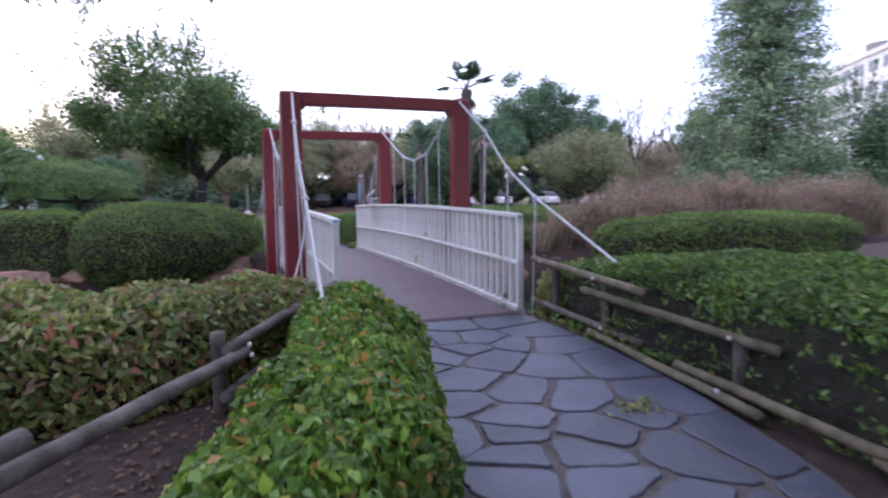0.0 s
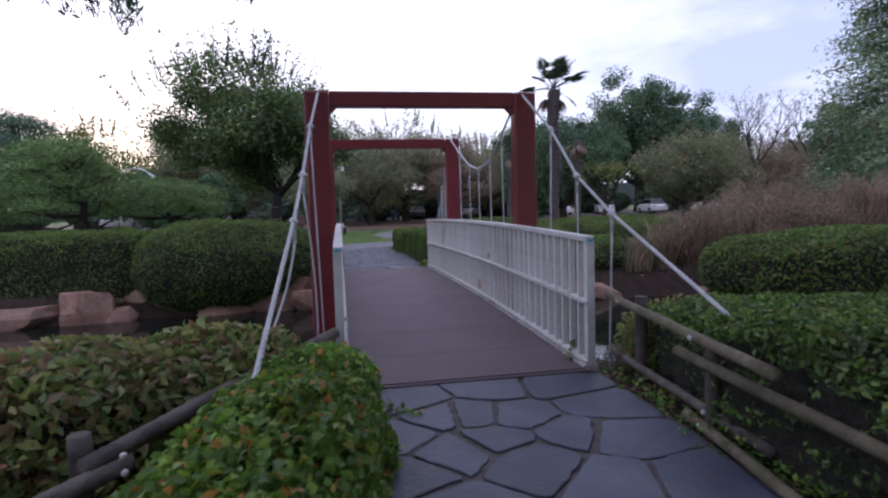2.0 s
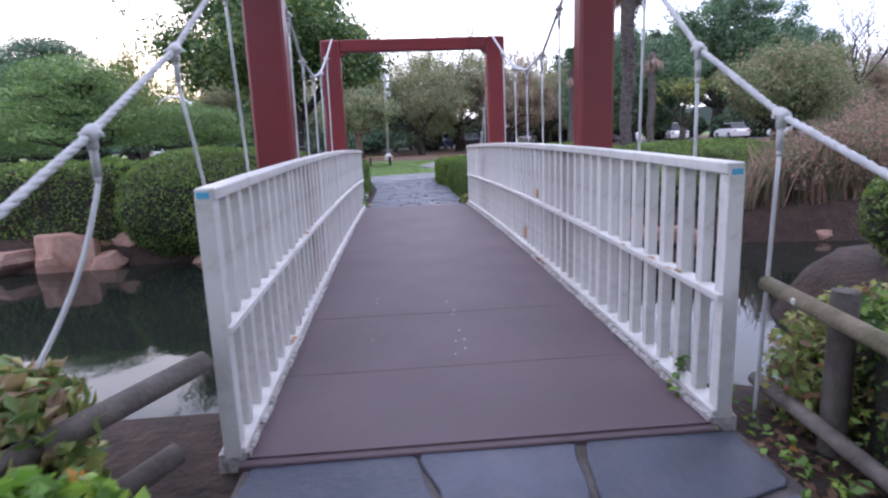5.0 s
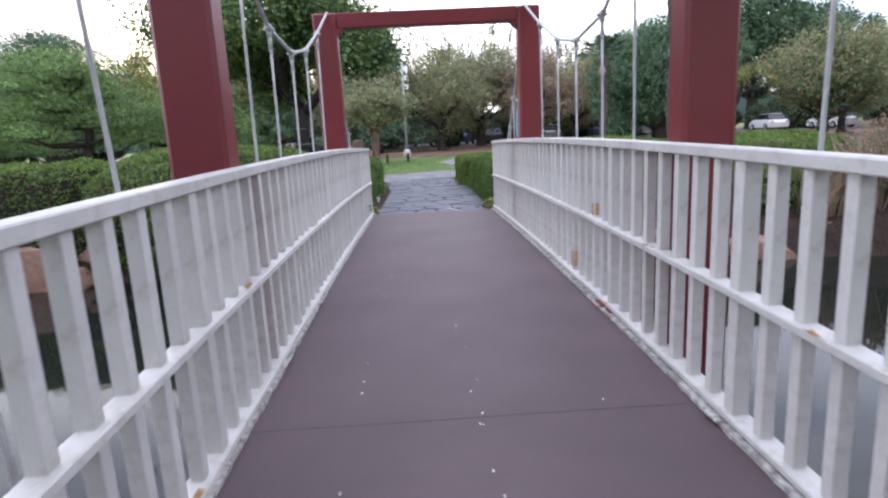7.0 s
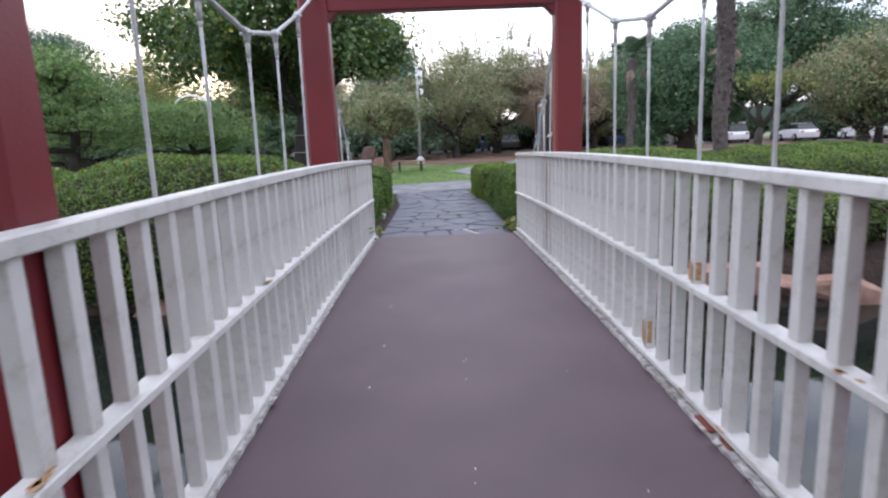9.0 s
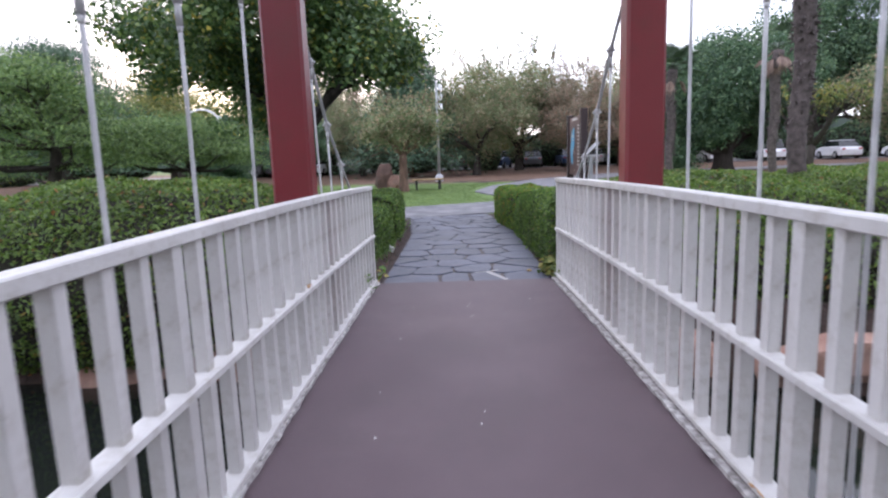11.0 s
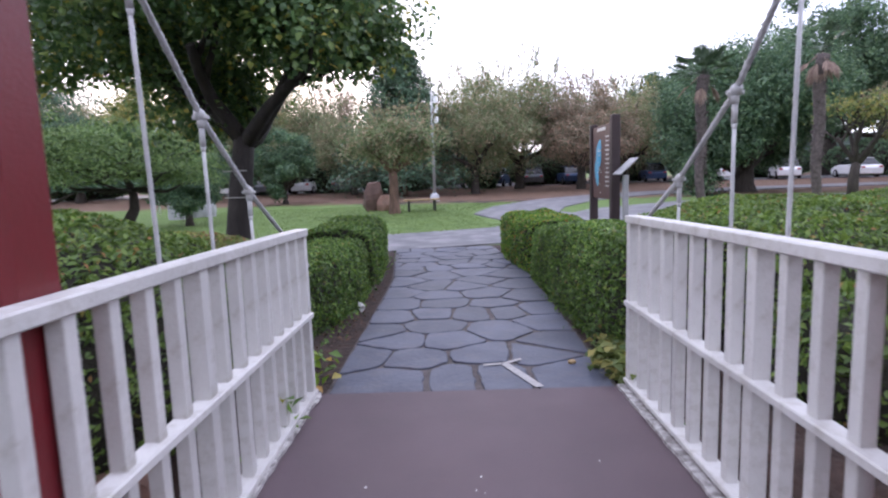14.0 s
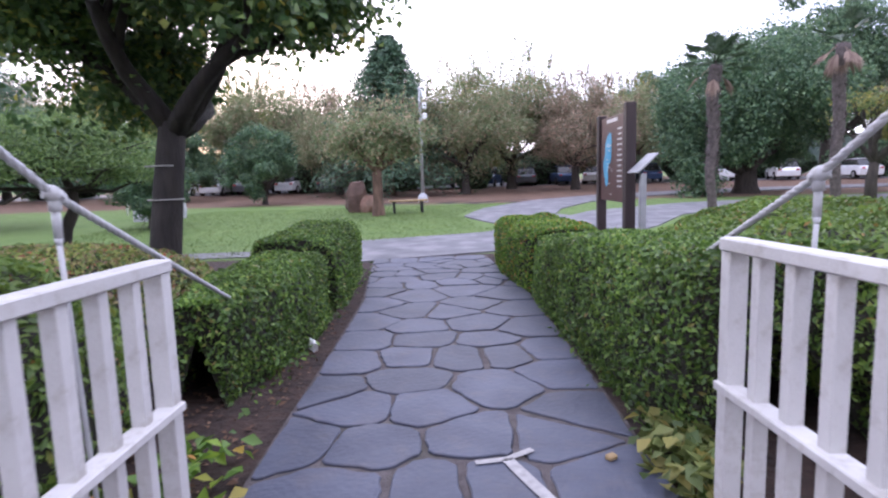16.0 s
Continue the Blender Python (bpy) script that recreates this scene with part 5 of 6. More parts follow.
broad_tree("round clipped evergreen tree on a short trunk", (-9.9, 39.8, 0.24), 4.6, 2.35, 1.0, 0.14, G_OLIVE, 0.15, 20000, 121, lobes=70, low=0.9, group="round evergreens", scatter=0.22)
broad_tree("round clipped evergreen tree on a short trunk", (-16.6, 45, 0.3), 5.4, 2.3, 1.0, 0.14, G_OLIVE, 0.16, 18000, 122, lobes=70, low=0.8, group="round evergreens", scatter=0.22)
broad_tree("round clipped evergreen on the lawn edge", (-9.6, 26.5, 0.08), 2.9, 1.75, 0.6, 0.13, G_OLIVE, 0.11, 16000, 123, lobes=36, low=0.35, group="round evergreens", scatter=0.32)
broad_tree("small yellow-green tree with a bare reddish trunk by the bench", (-2.4, 29.2, 0.11), 4.7, 2.9, 1.9, 0.20, G_AUTUMN, 0.12, 12000, 131, bark=M_BROWNBARK, lobes=30, shoots=40, low=1.7, scatter=0.26, droop=0.3)
dome = broad_tree("huge dome-shaped evergreen tree with a thick trunk", (15.6, 37.0, 0.2), 8.5, 6.6, 1.7, 0.55, G_OLIVE, 0.17, 100000, 141, lobes=130, low=1.4, squash=0.9, scatter=0.18, centre=(0.6, 0.4))
maple = broad_tree("spreading russet autumn tree with a dark trunk", (1.6, 45.5, 0.3), 8.6, 5.2, 1.9, 0.28, G_AUTUMN, 0.15, 36000, 151, lobes=54, shoots=60, low=0.5, scatter=0.26, group="autumn trees")
russet = broad_tree("purplish-brown autumn tree thinning at the top", (9.3, 47.5, 0.33), 8.4, 4.6, 2.0, 0.28, G_RUSSET, 0.15, 30000, 152, lobes=50, shoots=70, low=0.7, scatter=0.26, group="autumn trees")
yellow = broad_tree("yellow-brown autumn tree behind the lawn", (-21, 47, 0.3), 9.5, 4.6, 2.4, 0.3, G_YELLOW, 0.19, 24000, 153, lobes=30, shoots=36, low=2.0, group="autumn trees")
green = broad_tree("large dark green broad-leaved tree", (35, 60, 0.45), 18.5, 8.0, 4.0, 0.6, G_OLIVE, 0.28, 64000, 154, lobes=90, low=2.5, group="tall park trees", scatter=0.22)
brown = broad_tree("broad brownish-green rounded tree", (23.4, 32.6, 0.15), 7.0, 4.9, 1.4, 0.3, G_AUTUMN, 0.17, 30000, 155, lobes=50, low=0.9, group="autumn trees", scatter=0.28)
copies(maple, [(-7.5, 50, 0.85, 70), (5.4, 52, 1.22, 140), (-14, 53, 1.1, 200), (14.5, 54, 0.95, 20), (-30, 52, 1.2, 310), (21, 57, 1.0, 88), (30, 40, 0.9, 15), (47, 52, 1.1, 99)])
copies(russet, [(-2.8, 56, 0.9, 120), (12.5, 61, 1.0, 220), (-11, 60, 1.15, 15), (-38, 58, 1.3, 60), (40, 44, 0.95, 45), (52, 40, 1.2, 45)])
copies(yellow, [(-26, 56, 1.0, 90), (18, 66, 1.05, 180), (2, 66, 1.0, 10), (-18, 62, 1.1, 250), (-45, 50, 1.15, 40), (-34, 40, 0.9, 70), (46, 62, 0.9, 70)])
# Copies at negative y are unseen additions; the last two shade the start.
copies(green, [(49, 70, 0.9, 100), (26, 78, 0.75, 200), (-55, 62, 0.7, 30), (62, 58, 0.8, 160), (-48, 30, 0.55, 77), (-34, -18, 0.7, 12), (26, -22, 0.7, 140), (0, -30, 0.75, 250), (-18, -28, 0.7, 300), (45, -8, 0.65, 10) , (-1.0, -14.5, 0.6, 130), (-9.5, -7.5, 0.52, 220)])
# Added out of view: its crown only darkens the near paving and hedge.
broad_tree("unseen broad-leaved tree added to shade the paving beside the hedge", (6.6, -7.0, 0), 10.8, 6.0, 4.2, 0.3, G_OLIVE, 0.25, 46000, 145, lobes=60, low=6.3, centre=(-4.6, 2.0), scatter=0.28)
conifer("tall feathery green conifer beyond the pond", (28.4, 20.2, 0), 20.0, 5.6, 161, G_SEQUOIA, 76000, 0.24)
broad_tree("dark green shrubby tree beside the tall conifer", (37, 19, 0), 9.0, 4.4, 1.2, 0.2, G_OLIVE, 0.22, 14000, 162, lobes=30, shoots=40, low=0.8)
broad_tree("dark bushy evergreen beyond the reeds", (46, 22, 0), 7.0, 5.0, 1.2, 0.2, G_OLIVE, 0.24, 14000, 163, lobes=30, low=0.4)
bare_tree("leafless tree against the pale sky", (38, 44, 0.25), 14.0, 171, G_AUTUMN, 700)
bare_tree("leafless tree against the pale sky", (47, 47, 0.25), 14.5, 172, G_AUTUMN, 500)
bare_tree("small gnarled tree with sparse yellow-green leaves", (14.2, 26.5, 0.08), 4.6, 173, G_YELLOW, 900, 0.9, 0.17)
fan_palm("fan palm with a shaggy trunk and green head", (5.9, 13.1, 0), 5.35, 181, 0.35, 1.05, 0.17)
fan_palm("fan palm with drooping dry brown fronds", (11.7, 24.6, 0.05), 5.0, 182, 1.0, 1.0, 0.17, 4)
fan_palm("slim fan palm with a green crown beside the path", (7.6, 23.7, 0.04), 4.35, 183, 0.25, 0.95, 0.15, 20)



def overhang():
    """A tree beside the pond whose lowest hanging sprays reach over the water."""
    rng, nrg = random.Random(190), np.random.default_rng(190)
    top = thing("tree", "dark tree with drooping sprays hanging over the pond", "tree", pose(-8.4, -1.6, 0))
    b = bmesh.new()
    tube(b, [(0, 0, -0.3), (0.1, 0.2, 3), (0.3, 0.6, 6.5)], [0.26, 0.2, 0.14], 10)
    part("trunk", b, M_BARK, top)
    P = []
    for dx, dy, n in ((3.6, 6.9, 16), (4.6, 6.3, 10), (5.6, 6.2, 9), (2.9, 7.4, 10)):
        b = bmesh.new()
        tip = Vector((dx, dy, 5.9))
        tube(b, [(0.3, 0.6, 6.3), (dx * 0.5, dy * 0.55, 6.7), tip], [0.09, 0.05, 0.015], 6)
        part("limb", b, M_BARK, top)
        for k in range(n):
            p = Vector((0.3, 0.6, 6.4)).lerp(tip, rng.uniform(0.85, 1.12)) + Vector((rng.gauss(0, 0.25), rng.gauss(0, 0.25), 0))
            ln = rng.uniform(0.6, 1.35) * (1.0 if n > 10 else 0.75)
            t = nrg.random(90)
            P.append(np.array(p) + np.stack([nrg.normal(0, 0.06, 90), nrg.normal(0, 0.06, 90), -t * ln], 1) * np.array([1, 1, 1]))
    P = np.concatenate(P)
    ob = leaves("spray", P, np.tile([1.0, 0.3, 0.0], (len(P), 1)), 0.17, G_OLIVE, top, 191, 0.28, 0.45)
    tagged(ob, kind="stuff")


overhang()


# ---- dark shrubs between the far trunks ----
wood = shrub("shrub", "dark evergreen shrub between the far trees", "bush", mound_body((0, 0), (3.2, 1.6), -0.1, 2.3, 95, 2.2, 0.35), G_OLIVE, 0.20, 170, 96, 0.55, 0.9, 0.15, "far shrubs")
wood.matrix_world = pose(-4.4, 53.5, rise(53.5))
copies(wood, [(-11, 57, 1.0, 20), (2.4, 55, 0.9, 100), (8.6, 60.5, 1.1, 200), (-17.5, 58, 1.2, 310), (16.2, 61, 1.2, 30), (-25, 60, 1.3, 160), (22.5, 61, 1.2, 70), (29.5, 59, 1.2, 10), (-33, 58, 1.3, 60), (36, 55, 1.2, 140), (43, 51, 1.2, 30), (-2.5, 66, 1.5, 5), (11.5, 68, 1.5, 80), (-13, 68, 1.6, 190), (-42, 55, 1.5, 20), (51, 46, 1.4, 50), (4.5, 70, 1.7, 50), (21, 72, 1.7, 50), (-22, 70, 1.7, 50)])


# ---- reeds ----
def reeds():
    rng = np.random.default_rng(77)
    n = 8000
    y = 7.75 + 4.6 * rng.random(n) ** 1.3
    x = 5.6 + 0.8 * np.maximum(y - 8.3, 0) + 15 * rng.random(n)
    k = np.clip((x - 5.6 - 0.8 * np.maximum(y - 8.3, 0)) / 3.2, 0, 1)
    h = (0.7 + 1.35 * k) * rng.uniform(0.45, 1.1, n) * (0.85 + 0.2 * np.sin(x * 0.9 + y))
    lean = rng.normal(0, 0.30, (n, 2)) * h[:, None]
    w = rng.uniform(0.010, 0.026, n)
    a = rng.uniform(0, np.pi, n)
    dx, dy = np.cos(a) * w, np.sin(a) * w
    z0 = -0.12
    v = np.zeros((n, 5, 3))
    v[:, 0] = np.stack([x - dx, y - dy, np.full(n, z0)], 1)
    v[:, 1] = np.stack([x + dx, y + dy, np.full(n, z0)], 1)
    v[:, 2] = np.stack([x - dx + lean[:, 0] * 0.35, y - dy + lean[:, 1] * 0.35, z0 + h * 0.62], 1)
    v[:, 3] = np.stack([x + dx + lean[:, 0] * 0.35, y + dy + lean[:, 1] * 0.35, z0 + h * 0.62], 1)
    v[:, 4] = np.stack([x + lean[:, 0], y + lean[:, 1], z0 + h], 1)
    i = np.arange(n)[:, None] * 5
    t = np.concatenate([i + np.array([[0, 1, 3]]), i + np.array([[0, 3, 2]]), i + np.array([[2, 3, 4]])], 1).reshape(-1, 3)
    ob = new("reed_bed", fast_mesh("reed_bed", v.reshape(-1, 3), t, G_REED))
    tagged(ob, "dense bank of dry brown and green reeds", "reeds", kind="stuff")
    cy = 7.7 + 4.4 * rng.random(180)
    edge = 5.7 + 0.8 * np.maximum(cy - 8.3, 0)
    cx = edge + 15 * rng.random(180)
    ch = (0.55 + 1.55 * np.clip((cx - edge) / 3.4, 0, 1)) * rng.uniform(0.4, 1.05, 180)
    m = 170000
    j = rng.integers(0, 180, m)
    d = unit(rng.normal(0, 1, (m, 3))) * (rng.random(m) ** 0.4)[:, None]
    P = np.stack([cx[j] + d[:, 0] * 0.62, cy[j] + d[:, 1] * 0.55, np.maximum(-0.45, ch[j] * (0.62 + 0.46 * d[:, 2]))], 1)
    ob = leaves("reed_plumes", P, d + np.array([0, -0.2, 0.5]), 0.11, G_REED, None, 78, 0.2, 0.95)
    tagged(ob, "feathery dry seed heads above the reeds", "reeds", kind="stuff")


reeds()


g = np.random.default_rng(88)
n = 60000
gx, gy = g.uniform(-11, 9, n), g.uniform(18.4, 34, n)
keep = ~((gx > -2.6) & (gy < 21.9 + 0.42 * gx) | (gy > 23.5) & (np.abs(gx - 2.4 - 0.055 * np.maximum(gy - 27.5, 0) ** 2 - 0.12 * np.maximum(27.5 - gy, 0)) < 1.75) | (gx > 3))
gx, gy = gx[keep], gy[keep]
ob = leaves("lawn_grass", np.stack([gx, gy, 0.012 * np.maximum(gy - 20, 0) + 0.01], 1), np.stack([g.normal(0, 1, len(gx)), g.normal(0, 1, len(gx)), np.full(len(gx), 0.5)], 1), 0.042, G_GRASS, None, 89, 0.3, 0.3)
tagged(ob, "short green lawn grass with uneven tufts", "grass", kind="stuff")


# ---- things on the lawn ----
sign = thing("map_board", "tall dark timber board with a blue park map", "notice board", pose(2.94, 17.3, 0))
for y, h, w in ((-0.80, 2.56, 0.16), (0.76, 2.50, 0.15)):
    part("post", box(bmesh.new(), (0, y, h / 2 - 0.15), (w, w, h + 0.3), 0.012), M_SIGNWOOD, sign)
panel = part("panel", box(bmesh.new(), (0.0, -0.02, 1.72), (0.07, 1.38, 1.42), 0.006), M_SIGNPANEL, sign, "maroon panel")
mb = bmesh.new()
rng = random.Random(3)
for c, r in (((0.22, 1.85), 0.26), ((0.34, 1.6), 0.20), ((0.12, 2.02), 0.16), ((0.3, 1.38), 0.13)):
    k = 14
    mb.faces.new([mb.verts.new((-0.041 - 0.001 * r, c[0] + r * 0.8 * math.cos(2 * math.pi * i / k) * rng.uniform(0.75, 1.15), c[1] + r * math.sin(2 * math.pi * i / k) * rng.uniform(0.8, 1.15))) for i in range(k)][::-1])
part("map", mb, M_CYAN, panel, "light blue pond map")
wb = bmesh.new()
for j in range(12):
    box(wb, (-0.039, -0.42, 2.20 - 0.085 * j), (0.004, 0.30 * rng.uniform(0.6, 1), 0.026))
box(wb, (-0.039, 0.0, 2.36), (0.004, 0.6, 0.06))
for _ in range(14):
    box(wb, (-0.045, 0.2 + rng.gauss(0, 0.14), 1.7 + rng.gauss(0, 0.25)), (0.004, 0.07, 0.02))
tagged(part("lettering", wb, M_INK, panel, "rows of pale lettering too small to read"), kind="stuff")
lectern = thing("information_lectern", "slanted grey metal information panel on a post", "information panel", pose(3.03, 16.15, 0))
part("post", box(bmesh.new(), (0, 0, 0.72), (0.09, 0.09, 1.5), 0.006), M_LEDGE, lectern)
part("panel", box(bmesh.new(), (0, 0, 0), (0.42, 0.45, 0.025), 0.004, pose(0, 0.0, 1.62, 0, -42, 0)), M_LEDGE, lectern)

bench = thing("picnic_bench", "low slatted yellowish wooden bench on black legs", "bench", pose(-1.35, 30.3, rise(30.3), 0, 0, 8))
for j in range(5):
    part("slat", box(bmesh.new(), (0, -0.3 + 0.15 * j, 0.46), (1.5, 0.12, 0.05), 0.006), M_BENCH, bench)
for x in (-0.55, 0.55):
    for y in (-0.25, 0.25):
        part("leg", box(bmesh.new(), (x, y, 0.2), (0.07, 0.06, 0.46), 0.006), M_IRON, bench)
boulder((-3.55, 31.6, 0.62), (0.95, 0.8, 1.55), 51, M_DARKROCK, "standing_stone", "tall rough brown standing stone on the lawn", "memorial stones", 20)
boulder((-3.05, 31.3, 0.38), (0.75, 0.6, 0.85), 52, M_ROCK, "standing_stone", "smaller rounded reddish stone beside the tall one", "memorial stones", -12)
boulder((-10.9, 30.8, 0.7), (1.0, 0.4, 1.6), 53, M_SLAB, "memorial_slab", "pale grey upright memorial stone slab", "memorial stones", 14)
boulder((-18.0, 22.0, 0.2), (5.2, 2.2, 0.9), 54, M_SLAB, "low_stone_terrace", "low grey stone terrace beneath the pines", "memorial stones", 5)

pole = thing("street_lamp", "slim grey lamp pole with stacked white floodlights", "street lamp", pose(-1.0, 38.0, rise(38)))
b = bmesh.new()
tube(b, [(0, 0, 0.25), (0, 0, 3.5), (0, 0, 5.9)], [0.09, 0.075, 0.06], 12)
part("pole", b, M_POLE, pole)
b = bmesh.new()
tube(b, [(0, 0, -0.1), (0, 0, 0.28), (0, 0, 0.42)], [0.28, 0.24, 0.10], 12)
part("footing", b, M_SLAB, pole, "pale concrete footing")
for z in (5.5, 4.95, 4.4):
    part("floodlight", box(bmesh.new(), (0.22, 0, z), (0.24, 0.2, 0.34), 0.04), M_CARWHITE, pole, "white floodlight housing")
arch = thing("street_lamp", "white gooseneck lamp pole among the trees", "street lamp", pose(-14.5, 34.0, rise(34)))
b = bmesh.new()
tube(b, [(0, 0, -0.2), (0, 0, 3.6)] + [(1.0 - math.cos(a) * 1.0 if a > 0 else 0, 0, 3.6 + math.sin(a) * 0.8) for a in (0.3, 0.7, 1.1, 1.5, 1.9, 2.3, 2.7)], 0.05, 8)
part("pole", b, M_CARWHITE, arch)
b = bmesh.new()
tube(b, [(1.9, 0, 4.0), (2.0, 0, 3.75)], [0.12, 0.16], 10)
part("lamp_head", b, M_CARWHITE, arch)

lantern = thing("stone_pagoda", "small pale stone pagoda lantern under the pines", "stone lantern", pose(-11.7, 30.2, 0.1))
b = box(bmesh.new(), (0, 0, 0.25), (0.7, 0.7, 0.7), 0.03)
part("base", b, M_SLAB, lantern)
for j, (w, z) in enumerate(((0.8, 0.7), (0.66, 1.05), (0.52, 1.36))):
    part("roof_tier", box(bmesh.new(), (0, 0, z), (w, w, 0.12), 0.04), M_SLAB, lantern)
    part("block", box(bmesh.new(), (0, 0, z + 0.16), (w * 0.55, w * 0.55, 0.21), 0.02), M_SLAB, lantern)

plaque = thing("plant_label", "small black name plaque on a short stake", "plaque", pose(-2.75, 13.0, 0))
part("stake", box(bmesh.new(), (0, 0, 0.3), (0.03, 0.02, 0.8), 0.003), M_IRON, plaque)
part("plate", box(bmesh.new(), (0, -0.01, 0.74), (0.20, 0.02, 0.10), 0.004, pose(0, 0, 0, -18)), M_IRON, plaque)


def car(label, at, turn, paint, tall=0.0):
    """A parked car: pressed body, glasshouse, wheels and lamps."""
    top = thing("car", label, "car", pose(at[0], at[1], rise(at[1]) + 0.02, 0, 0, turn), "parked cars")
    prof = [(-2.1, 0.25), (-2.15, 0.75), (-1.95, 0.92), (-1.3, 1.0), (1.0, 0.98), (1.75, 0.86), (2.1, 0.68), (2.15, 0.3), (2.0, 0.22)]
    b = bmesh.new()
    rows = [[b.verts.new((x, y, z)) for x, z in prof] for y in (-0.82, 0.82)]
    b.faces.new(rows[0])
    b.faces.new(rows[1][::-1])
    for i in range(len(prof)):
        j = (i + 1) % len(prof)
        b.faces.new((rows[0][i], rows[1][i], rows[1][j], rows[0][j]))
    bmesh.ops.recalc_face_normals(b, faces=b.faces[:])
    bevelled(b, 0.06)
    body = part("body", b, paint, top)
    b = bmesh.new()
    gl = [(-1.75, 0.96, 0.76), (-1.15, 1.44 + tall, 0.62), (0.35, 1.46 + tall, 0.62), (1.15, 0.96, 0.76)]
    rows = [[b.verts.new((x, s * w, z)) for x, z, w in gl] for s in (-1, 1)]
    b.faces.new(rows[0])
    b.faces.new(rows[1][::-1])
    for i in range(4):
        j = (i + 1) % 4
        b.faces.new((rows[0][i], rows[1][i], rows[1][j], rows[0][j]))
    bmesh.ops.recalc_face_normals(b, faces=b.faces[:])
    part("glasshouse", b, M_GLASS, body, "dark windows")
    part("roof", box(bmesh.new(), (-0.4, 0, 1.465 + tall), (1.62, 1.26, 0.05), 0.02), paint, body)
    for x in (-1.3, 1.3):
        for y in (-0.80, 0.80):
            b = bmesh.new()
            tube(b, [(x, y - 0.1, 0.31), (x, y + 0.1, 0.31)], 0.31, 16)
            w = part("wheel", b, M_TYRE, top, "black tyre")
            b = bmesh.new()
            tube(b, [(x, y - 0.11, 0.31), (x, y + 0.11, 0.31)], 0.19, 12)
            part("rim", b, M_LEDGE, w)
    for y in (-0.62, 0.62):
        part("tail_lamp", box(bmesh.new(), (-2.12, y, 0.78), (0.08, 0.26, 0.14), 0.02), M_LAMP, body)
        part("headlight", box(bmesh.new(), (2.06, y, 0.66), (0.12, 0.3, 0.13), 0.02), M_HEADLAMP, body)
    return top


paints = (("white parked car", M_CARWHITE, 0.0), ("dark grey parked car", M_CARGREY, 0.05), ("white parked van-like car", M_CARWHITE, 0.25), ("dark blue parked car", M_CARBLUE, 0.1), ("grey parked car", M_CARGREY, 0.0))
for i, (x, y) in enumerate(((-22, 55), (-18.6, 55.5), (-15.5, 56), (-12.4, 56), (-9.4, 56.2), (-6.2, 56.4), (-3.2, 57), (0.2, 57.4), (4.2, 58), (7.4, 58), (10.6, 58.2), (13.5, 58.4), (18, 58), (23, 56), (27.5, 54), (32, 52), (36.5, 50), (44, 46))):
    name, paint, tall = paints[(i * 7 + i // 3) % 5]
    car(name + " at the park edge", (x, y), 82 + 12 * math.sin(i * 2.1), paint, tall)
bed("road", [(-70, 60), (-20, 61), (12, 62.5), (30, 58), (60, 46)], 4.5, lambda y: rise(y) + 0.008, M_PATH, "grey car park lane behind the trees", 0.05, step=2.0)

hut = thing("white_hut", "small white rendered wall seen between the trees", "building", pose(-8.2, 62, rise(62)))
part("wall", box(bmesh.new(), (0, 0, 1.8), (3.0, 2.4, 3.8), 0.03), M_WALL, hut)
part("roof", box(bmesh.new(), (0, 0, 3.8), (3.4, 2.8, 0.2), 0.03), M_ROOFING, hut)


def office(at, turn, w, d, storeys):
    top = thing("office_building", "long white office building beyond the park trees", "building", pose(at[0], at[1], 0, 0, 0, turn))
    h = storeys * 3.4
    part("wall", box(bmesh.new(), (0, 0, h / 2), (w, d, h)), M_WALL, top)
    part("roof", box(bmesh.new(), (0, 0, h + 0.35), (w + 0.6, d + 0.6, 0.7)), M_WALL, top)
    me = bpy.data.meshes.new("window")
    b = box(bmesh.new(), (0, 0, 0), (2.2, 0.10, 1.5), 0.0)
    b.to_mesh(me)
    b.free()
    me.materials.append(M_WINDOW)
    for s in range(storeys):
        for i in range(int(w / 3.6)):
            shared("window", me, top, pose(-w / 2 + 2.2 + 3.6 * i, -d / 2 - 0.02, 1.9 + 3.4 * s))
    return top


office((85, 40), -120, 54, 14, 6)
tower = thing("water_tower", "distant pale concrete tower on the hill", "tower", pose(205, 128, 30))
b = bmesh.new()
tube(b, [(0, 0, -10), (0, 0, 14), (0, 0, 17), (0, 0, 21)], [2.2, 1.8, 4.2, 4.4], 16)
part("shaft", b, M_CONC, tower)
b = bmesh.new()
rows = []
for i in range(61):
    a = radians(-70 + 3.6 * i)
    r = 260
    rows.append([(r * math.sin(a), r * math.cos(a), -2), (r * math.sin(a), r * math.cos(a), 10 + 24 * smooth(25, 75, math.degrees(a)) + 4 * noise.noise(Vector((i * 0.35, 0, 0)))), ((r + 90) * math.sin(a), (r + 90) * math.cos(a), -2)])
rows = [[b.verts.new(p) for p in r] for r in rows]
for p, q in zip(rows, rows[1:]):
    for k in range(2):
        b.faces.new((p[k], q[k], q[k + 1], p[k + 1]))
bmesh.ops.recalc_face_normals(b, faces=b.faces[:])
tagged(part("backdrop", b, M_HILL), "low wooded hills on the horizon", "hill", kind="structure")


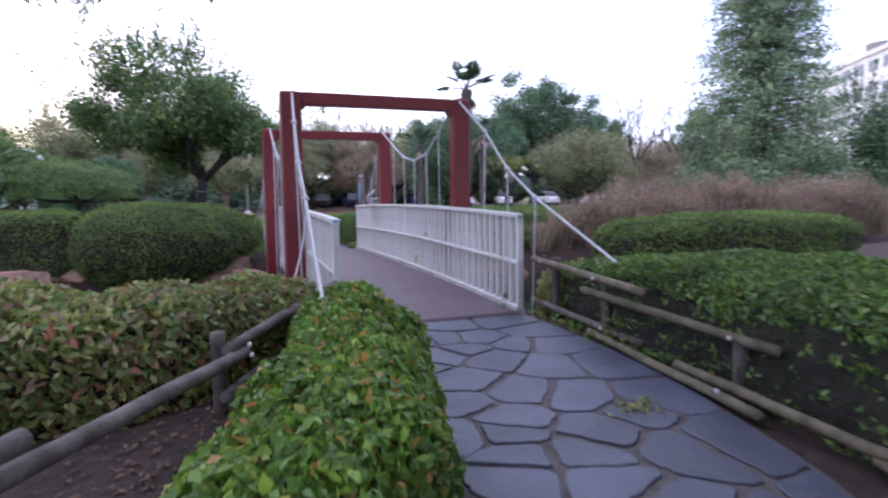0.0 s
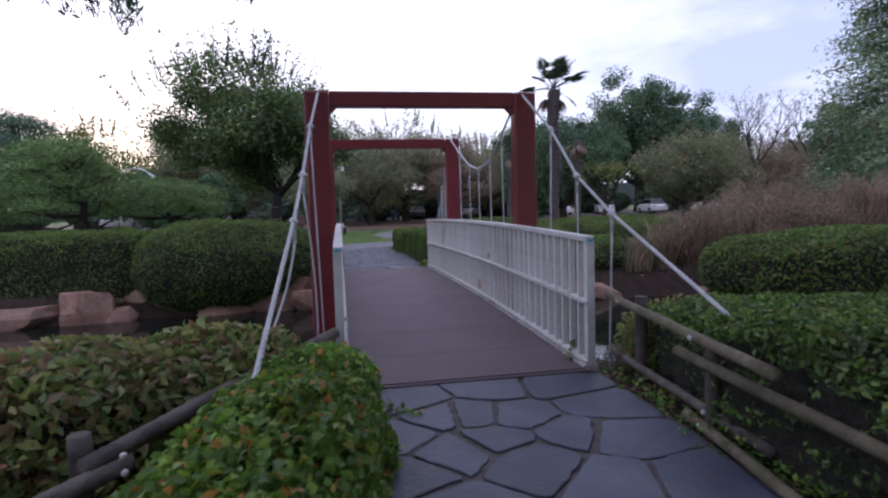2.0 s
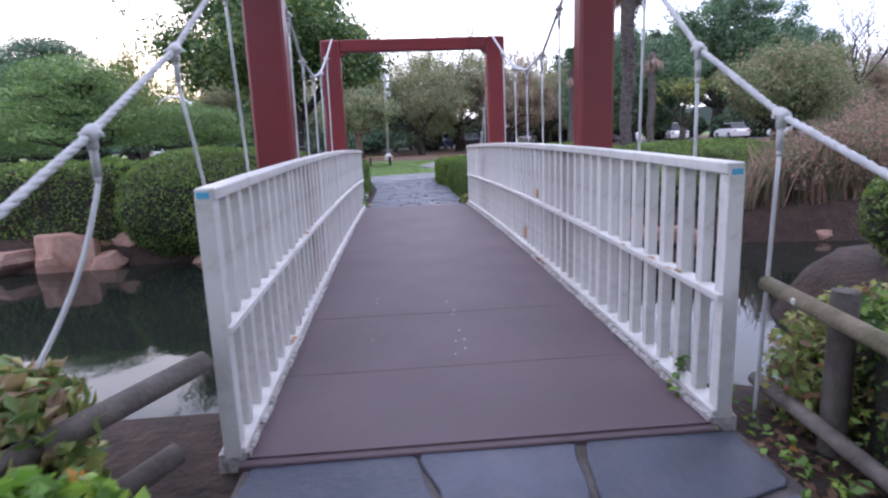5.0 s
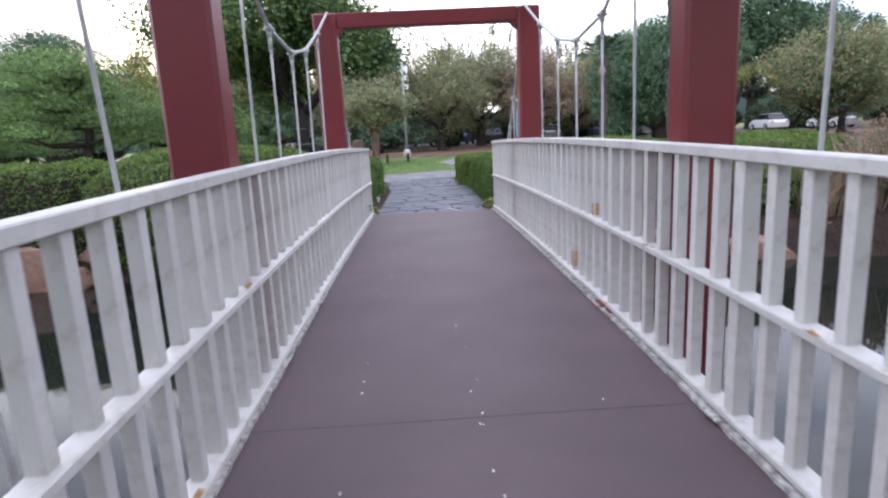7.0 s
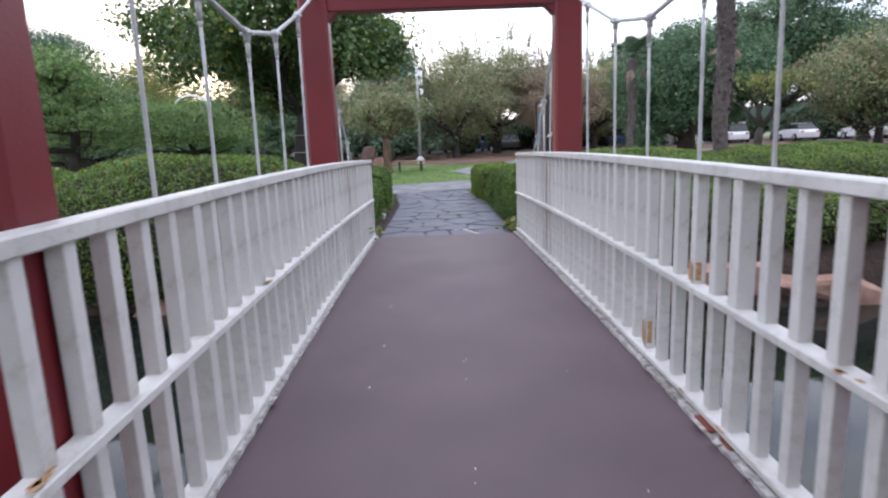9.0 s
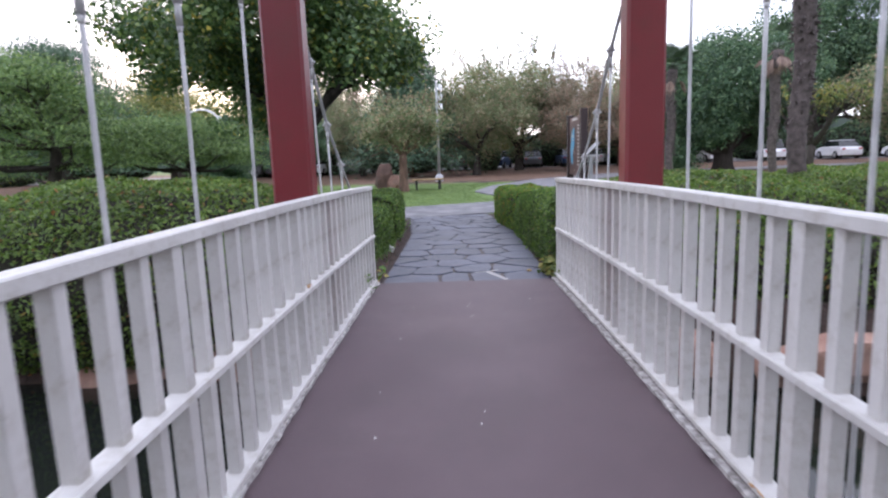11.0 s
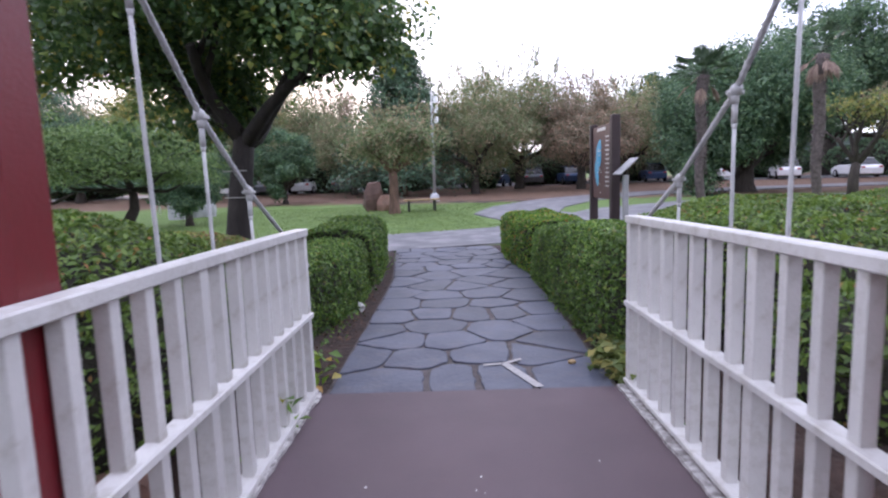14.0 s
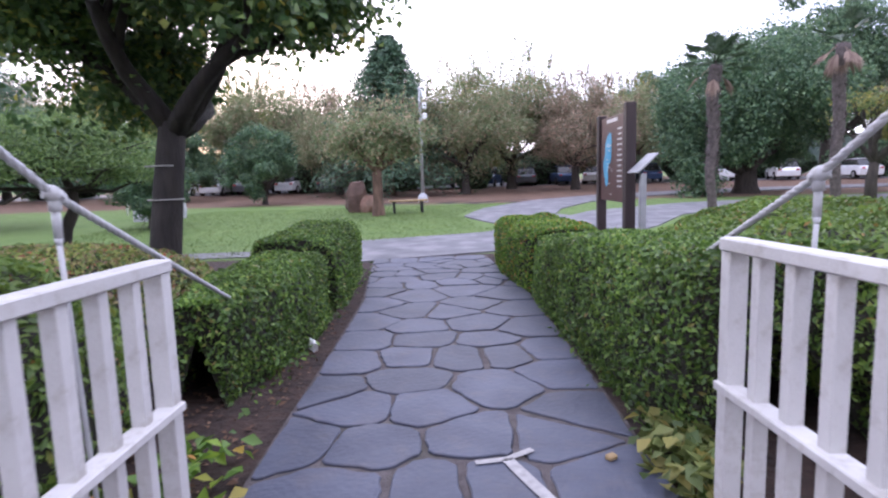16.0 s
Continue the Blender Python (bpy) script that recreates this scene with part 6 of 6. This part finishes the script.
# ---- small things ----
rng = np.random.default_rng(5)
n = 2400
x = np.concatenate([rng.uniform(-2.6, -1.1, n // 3), rng.uniform(1.05, 1.5, n // 3), rng.uniform(-3.2, -1.4, n // 3)])
y = np.concatenate([rng.uniform(9.9, 14, n // 3), rng.uniform(-5, 0, n // 3), rng.uniform(-4.6, -1.2, n // 3)])
tagged(leaves("leaf_litter", np.stack([x, y, np.full(len(x), -0.012)], 1), np.tile([0, 0, 1.0], (len(x), 1)), 0.05, M_LITTER, None, 6, 0.6, 0.25), "dry fallen leaves on the soil", "leaf litter", kind="stuff")


def weeds(label, cx, cy, rx, ry, n, size, seed, material, h=0.10):
    g = np.random.default_rng(seed)
    P = np.stack([cx + g.normal(0, rx, n), cy + g.normal(0, ry, n), g.uniform(0.01, h, n)], 1)
    tagged(leaves("weeds", P, np.tile([0, 0, 1.0], (n, 1)), size, material, None, seed, 0.6, 0.6), label, "weeds", kind="stuff")


weeds("low green weeds at the paving edge", 1.22, -1.6, 0.07, 1.1, 420, 0.05, 201, G_BRIGHT)
weeds("tuft of yellowing grass at the bridge end", 1.22, 10.25, 0.10, 0.22, 260, 0.12, 202, G_YELLOW, 0.16)
weeds("broad-leaved weeds beside the end post", -1.35, 10.15, 0.12, 0.25, 90, 0.10, 203, G_BRIGHT, 0.16)
weeds("flat rosette weeds between the slabs", -0.80, -0.60, 0.05, 0.08, 18, 0.06, 208, G_BRIGHT, 0.03)
weeds("flat rosette weeds between the slabs", -0.60, -0.70, 0.04, 0.04, 14, 0.06, 209, G_BRIGHT, 0.03)
weeds("ivy sprig on the railing foot", 1.08, 0.36, 0.03, 0.05, 26, 0.06, 210, G_HEDGE, 0.2)
weeds("low weeds at the hedge foot", 1.18, 12.4, 0.06, 1.2, 380, 0.055, 204, G_HEDGE)
weeds("low weeds at the hedge foot", -1.30, 13.6, 0.07, 1.4, 380, 0.055, 205, G_HEDGE)
weeds("small weed tuft between flagstones", 0.35, -3.15, 0.10, 0.07, 60, 0.05, 206, G_YELLOW, 0.04)
weeds("small ivy sprig on the railing foot", -1.10, 9.1, 0.03, 0.05, 14, 0.08, 207, G_BRIGHT, 0.3)

paper = bmesh.new()
bmesh.ops.create_icosphere(paper, subdivisions=2, radius=0.055)
for v in paper.verts:
    v.co += Vector((noise.noise(v.co * 30), noise.noise(v.co * 31 + Vector((5, 0, 0))), noise.noise(v.co * 29 + Vector((0, 9, 0))))) * 0.035
ob = part("crumpled_paper", paper, M_PAPER)
ob.matrix_world = pose(-1.20, 12.55, 0.03)
tagged(ob, "crumpled white paper scrap at the hedge foot", "litter")
chipb = bmesh.new()
box(chipb, (0, 0, 0.012), (0.06, 0.045, 0.03), 0.008)
ob = part("stone_chip", chipb, M_BENCH)
ob.matrix_world = pose(0.86, 10.35, 0.010, 0, 0, 30)
tagged(ob, "small tan stone chip lying on the flagstone", "stone")

# pale mortar line between two slabs at the bridge end
b = bmesh.new()
for a, c, w in (((0.52, 9.83), (0.31, 10.37), 0.034), ((0.31, 10.37), (0.14, 10.34), 0.022), ((0.31, 10.37), (0.46, 10.47), 0.022)):
    a, c = Vector((*a, 0.0185)), Vector((*c, 0.0185))
    d = (c - a).normalized()
    s = Vector((d.y, -d.x, 0)) * w
    vs = [b.verts.new(p) for p in (a - s, a + s, c + s, c - s)]
    b.faces.new(vs)
part("pale_joint", b, M_PALE, path_far, "broad pale mortar joint")

# ---- flagstones, one by one ----
NEAR_STONES = [(-0.63, -0.41), (0.13, -0.24), (0.65, -0.32), (0.78, -0.84), (0.14, -0.9), (-0.44, -0.79), (-0.18, -0.81), (-0.16, -1.32), (-0.79, -1.09), (-0.41, -1.39),
               (-0.01, -1.68), (0.41, -1.29), (0.67, -1.47), (0.36, -2.0), (0.78, -2.12), (-0.82, -1.69), (-0.55, -2.18), (-0.22, -2.52), (-0.72, -2.54), (0.12, -2.8),
               (-0.51, -2.96), (-0.09, -3.35), (0.3, -3.21), (0.62, -3.05), (-0.95, -3.15), (-0.67, -3.2), (-0.74, -3.5), (-0.37, -3.6), (0.17, -3.69), (0.56, -3.68)]
FAR_STONES = [(-0.88, 10.67), (-0.45, 10.59), (-0.57, 10.12), (-0.05, 10.14), (0.18, 10.15), (0.15, 10.66), (0.61, 10.63), (0.83, 10.15), (0.86, 10.97), (-0.16, 11.15),
              (-0.61, 11.15), (-0.87, 11.47), (-0.3, 11.64), (0.35, 11.45), (0.89, 11.72), (-0.82, 12.13), (-0.3, 12.25), (0.13, 12.21), (0.49, 12.23), (0.86, 12.31),
              (-0.76, 12.74), (-0.21, 12.73), (0.38, 12.62), (0.84, 13.01), (-0.28, 13.19), (0.32, 13.27), (-0.81, 13.46), (-0.36, 13.88), (0.04, 13.79), (0.4, 14.17),
              (0.77, 13.9), (-0.87, 14.34), (-0.38, 14.75), (0.23, 15.01), (0.75, 14.66), (-0.84, 15.03)]
flagstones(path_near, NEAR_LINE, 1.10, 0.56, 71, lambda y: 0.0, NEAR_STONES, 0.78, 0.019)
flagstones(path_far, FAR_LINE, 1.05, 0.56, 72, lambda y: 0.0, FAR_STONES, 0.85, 0.016)
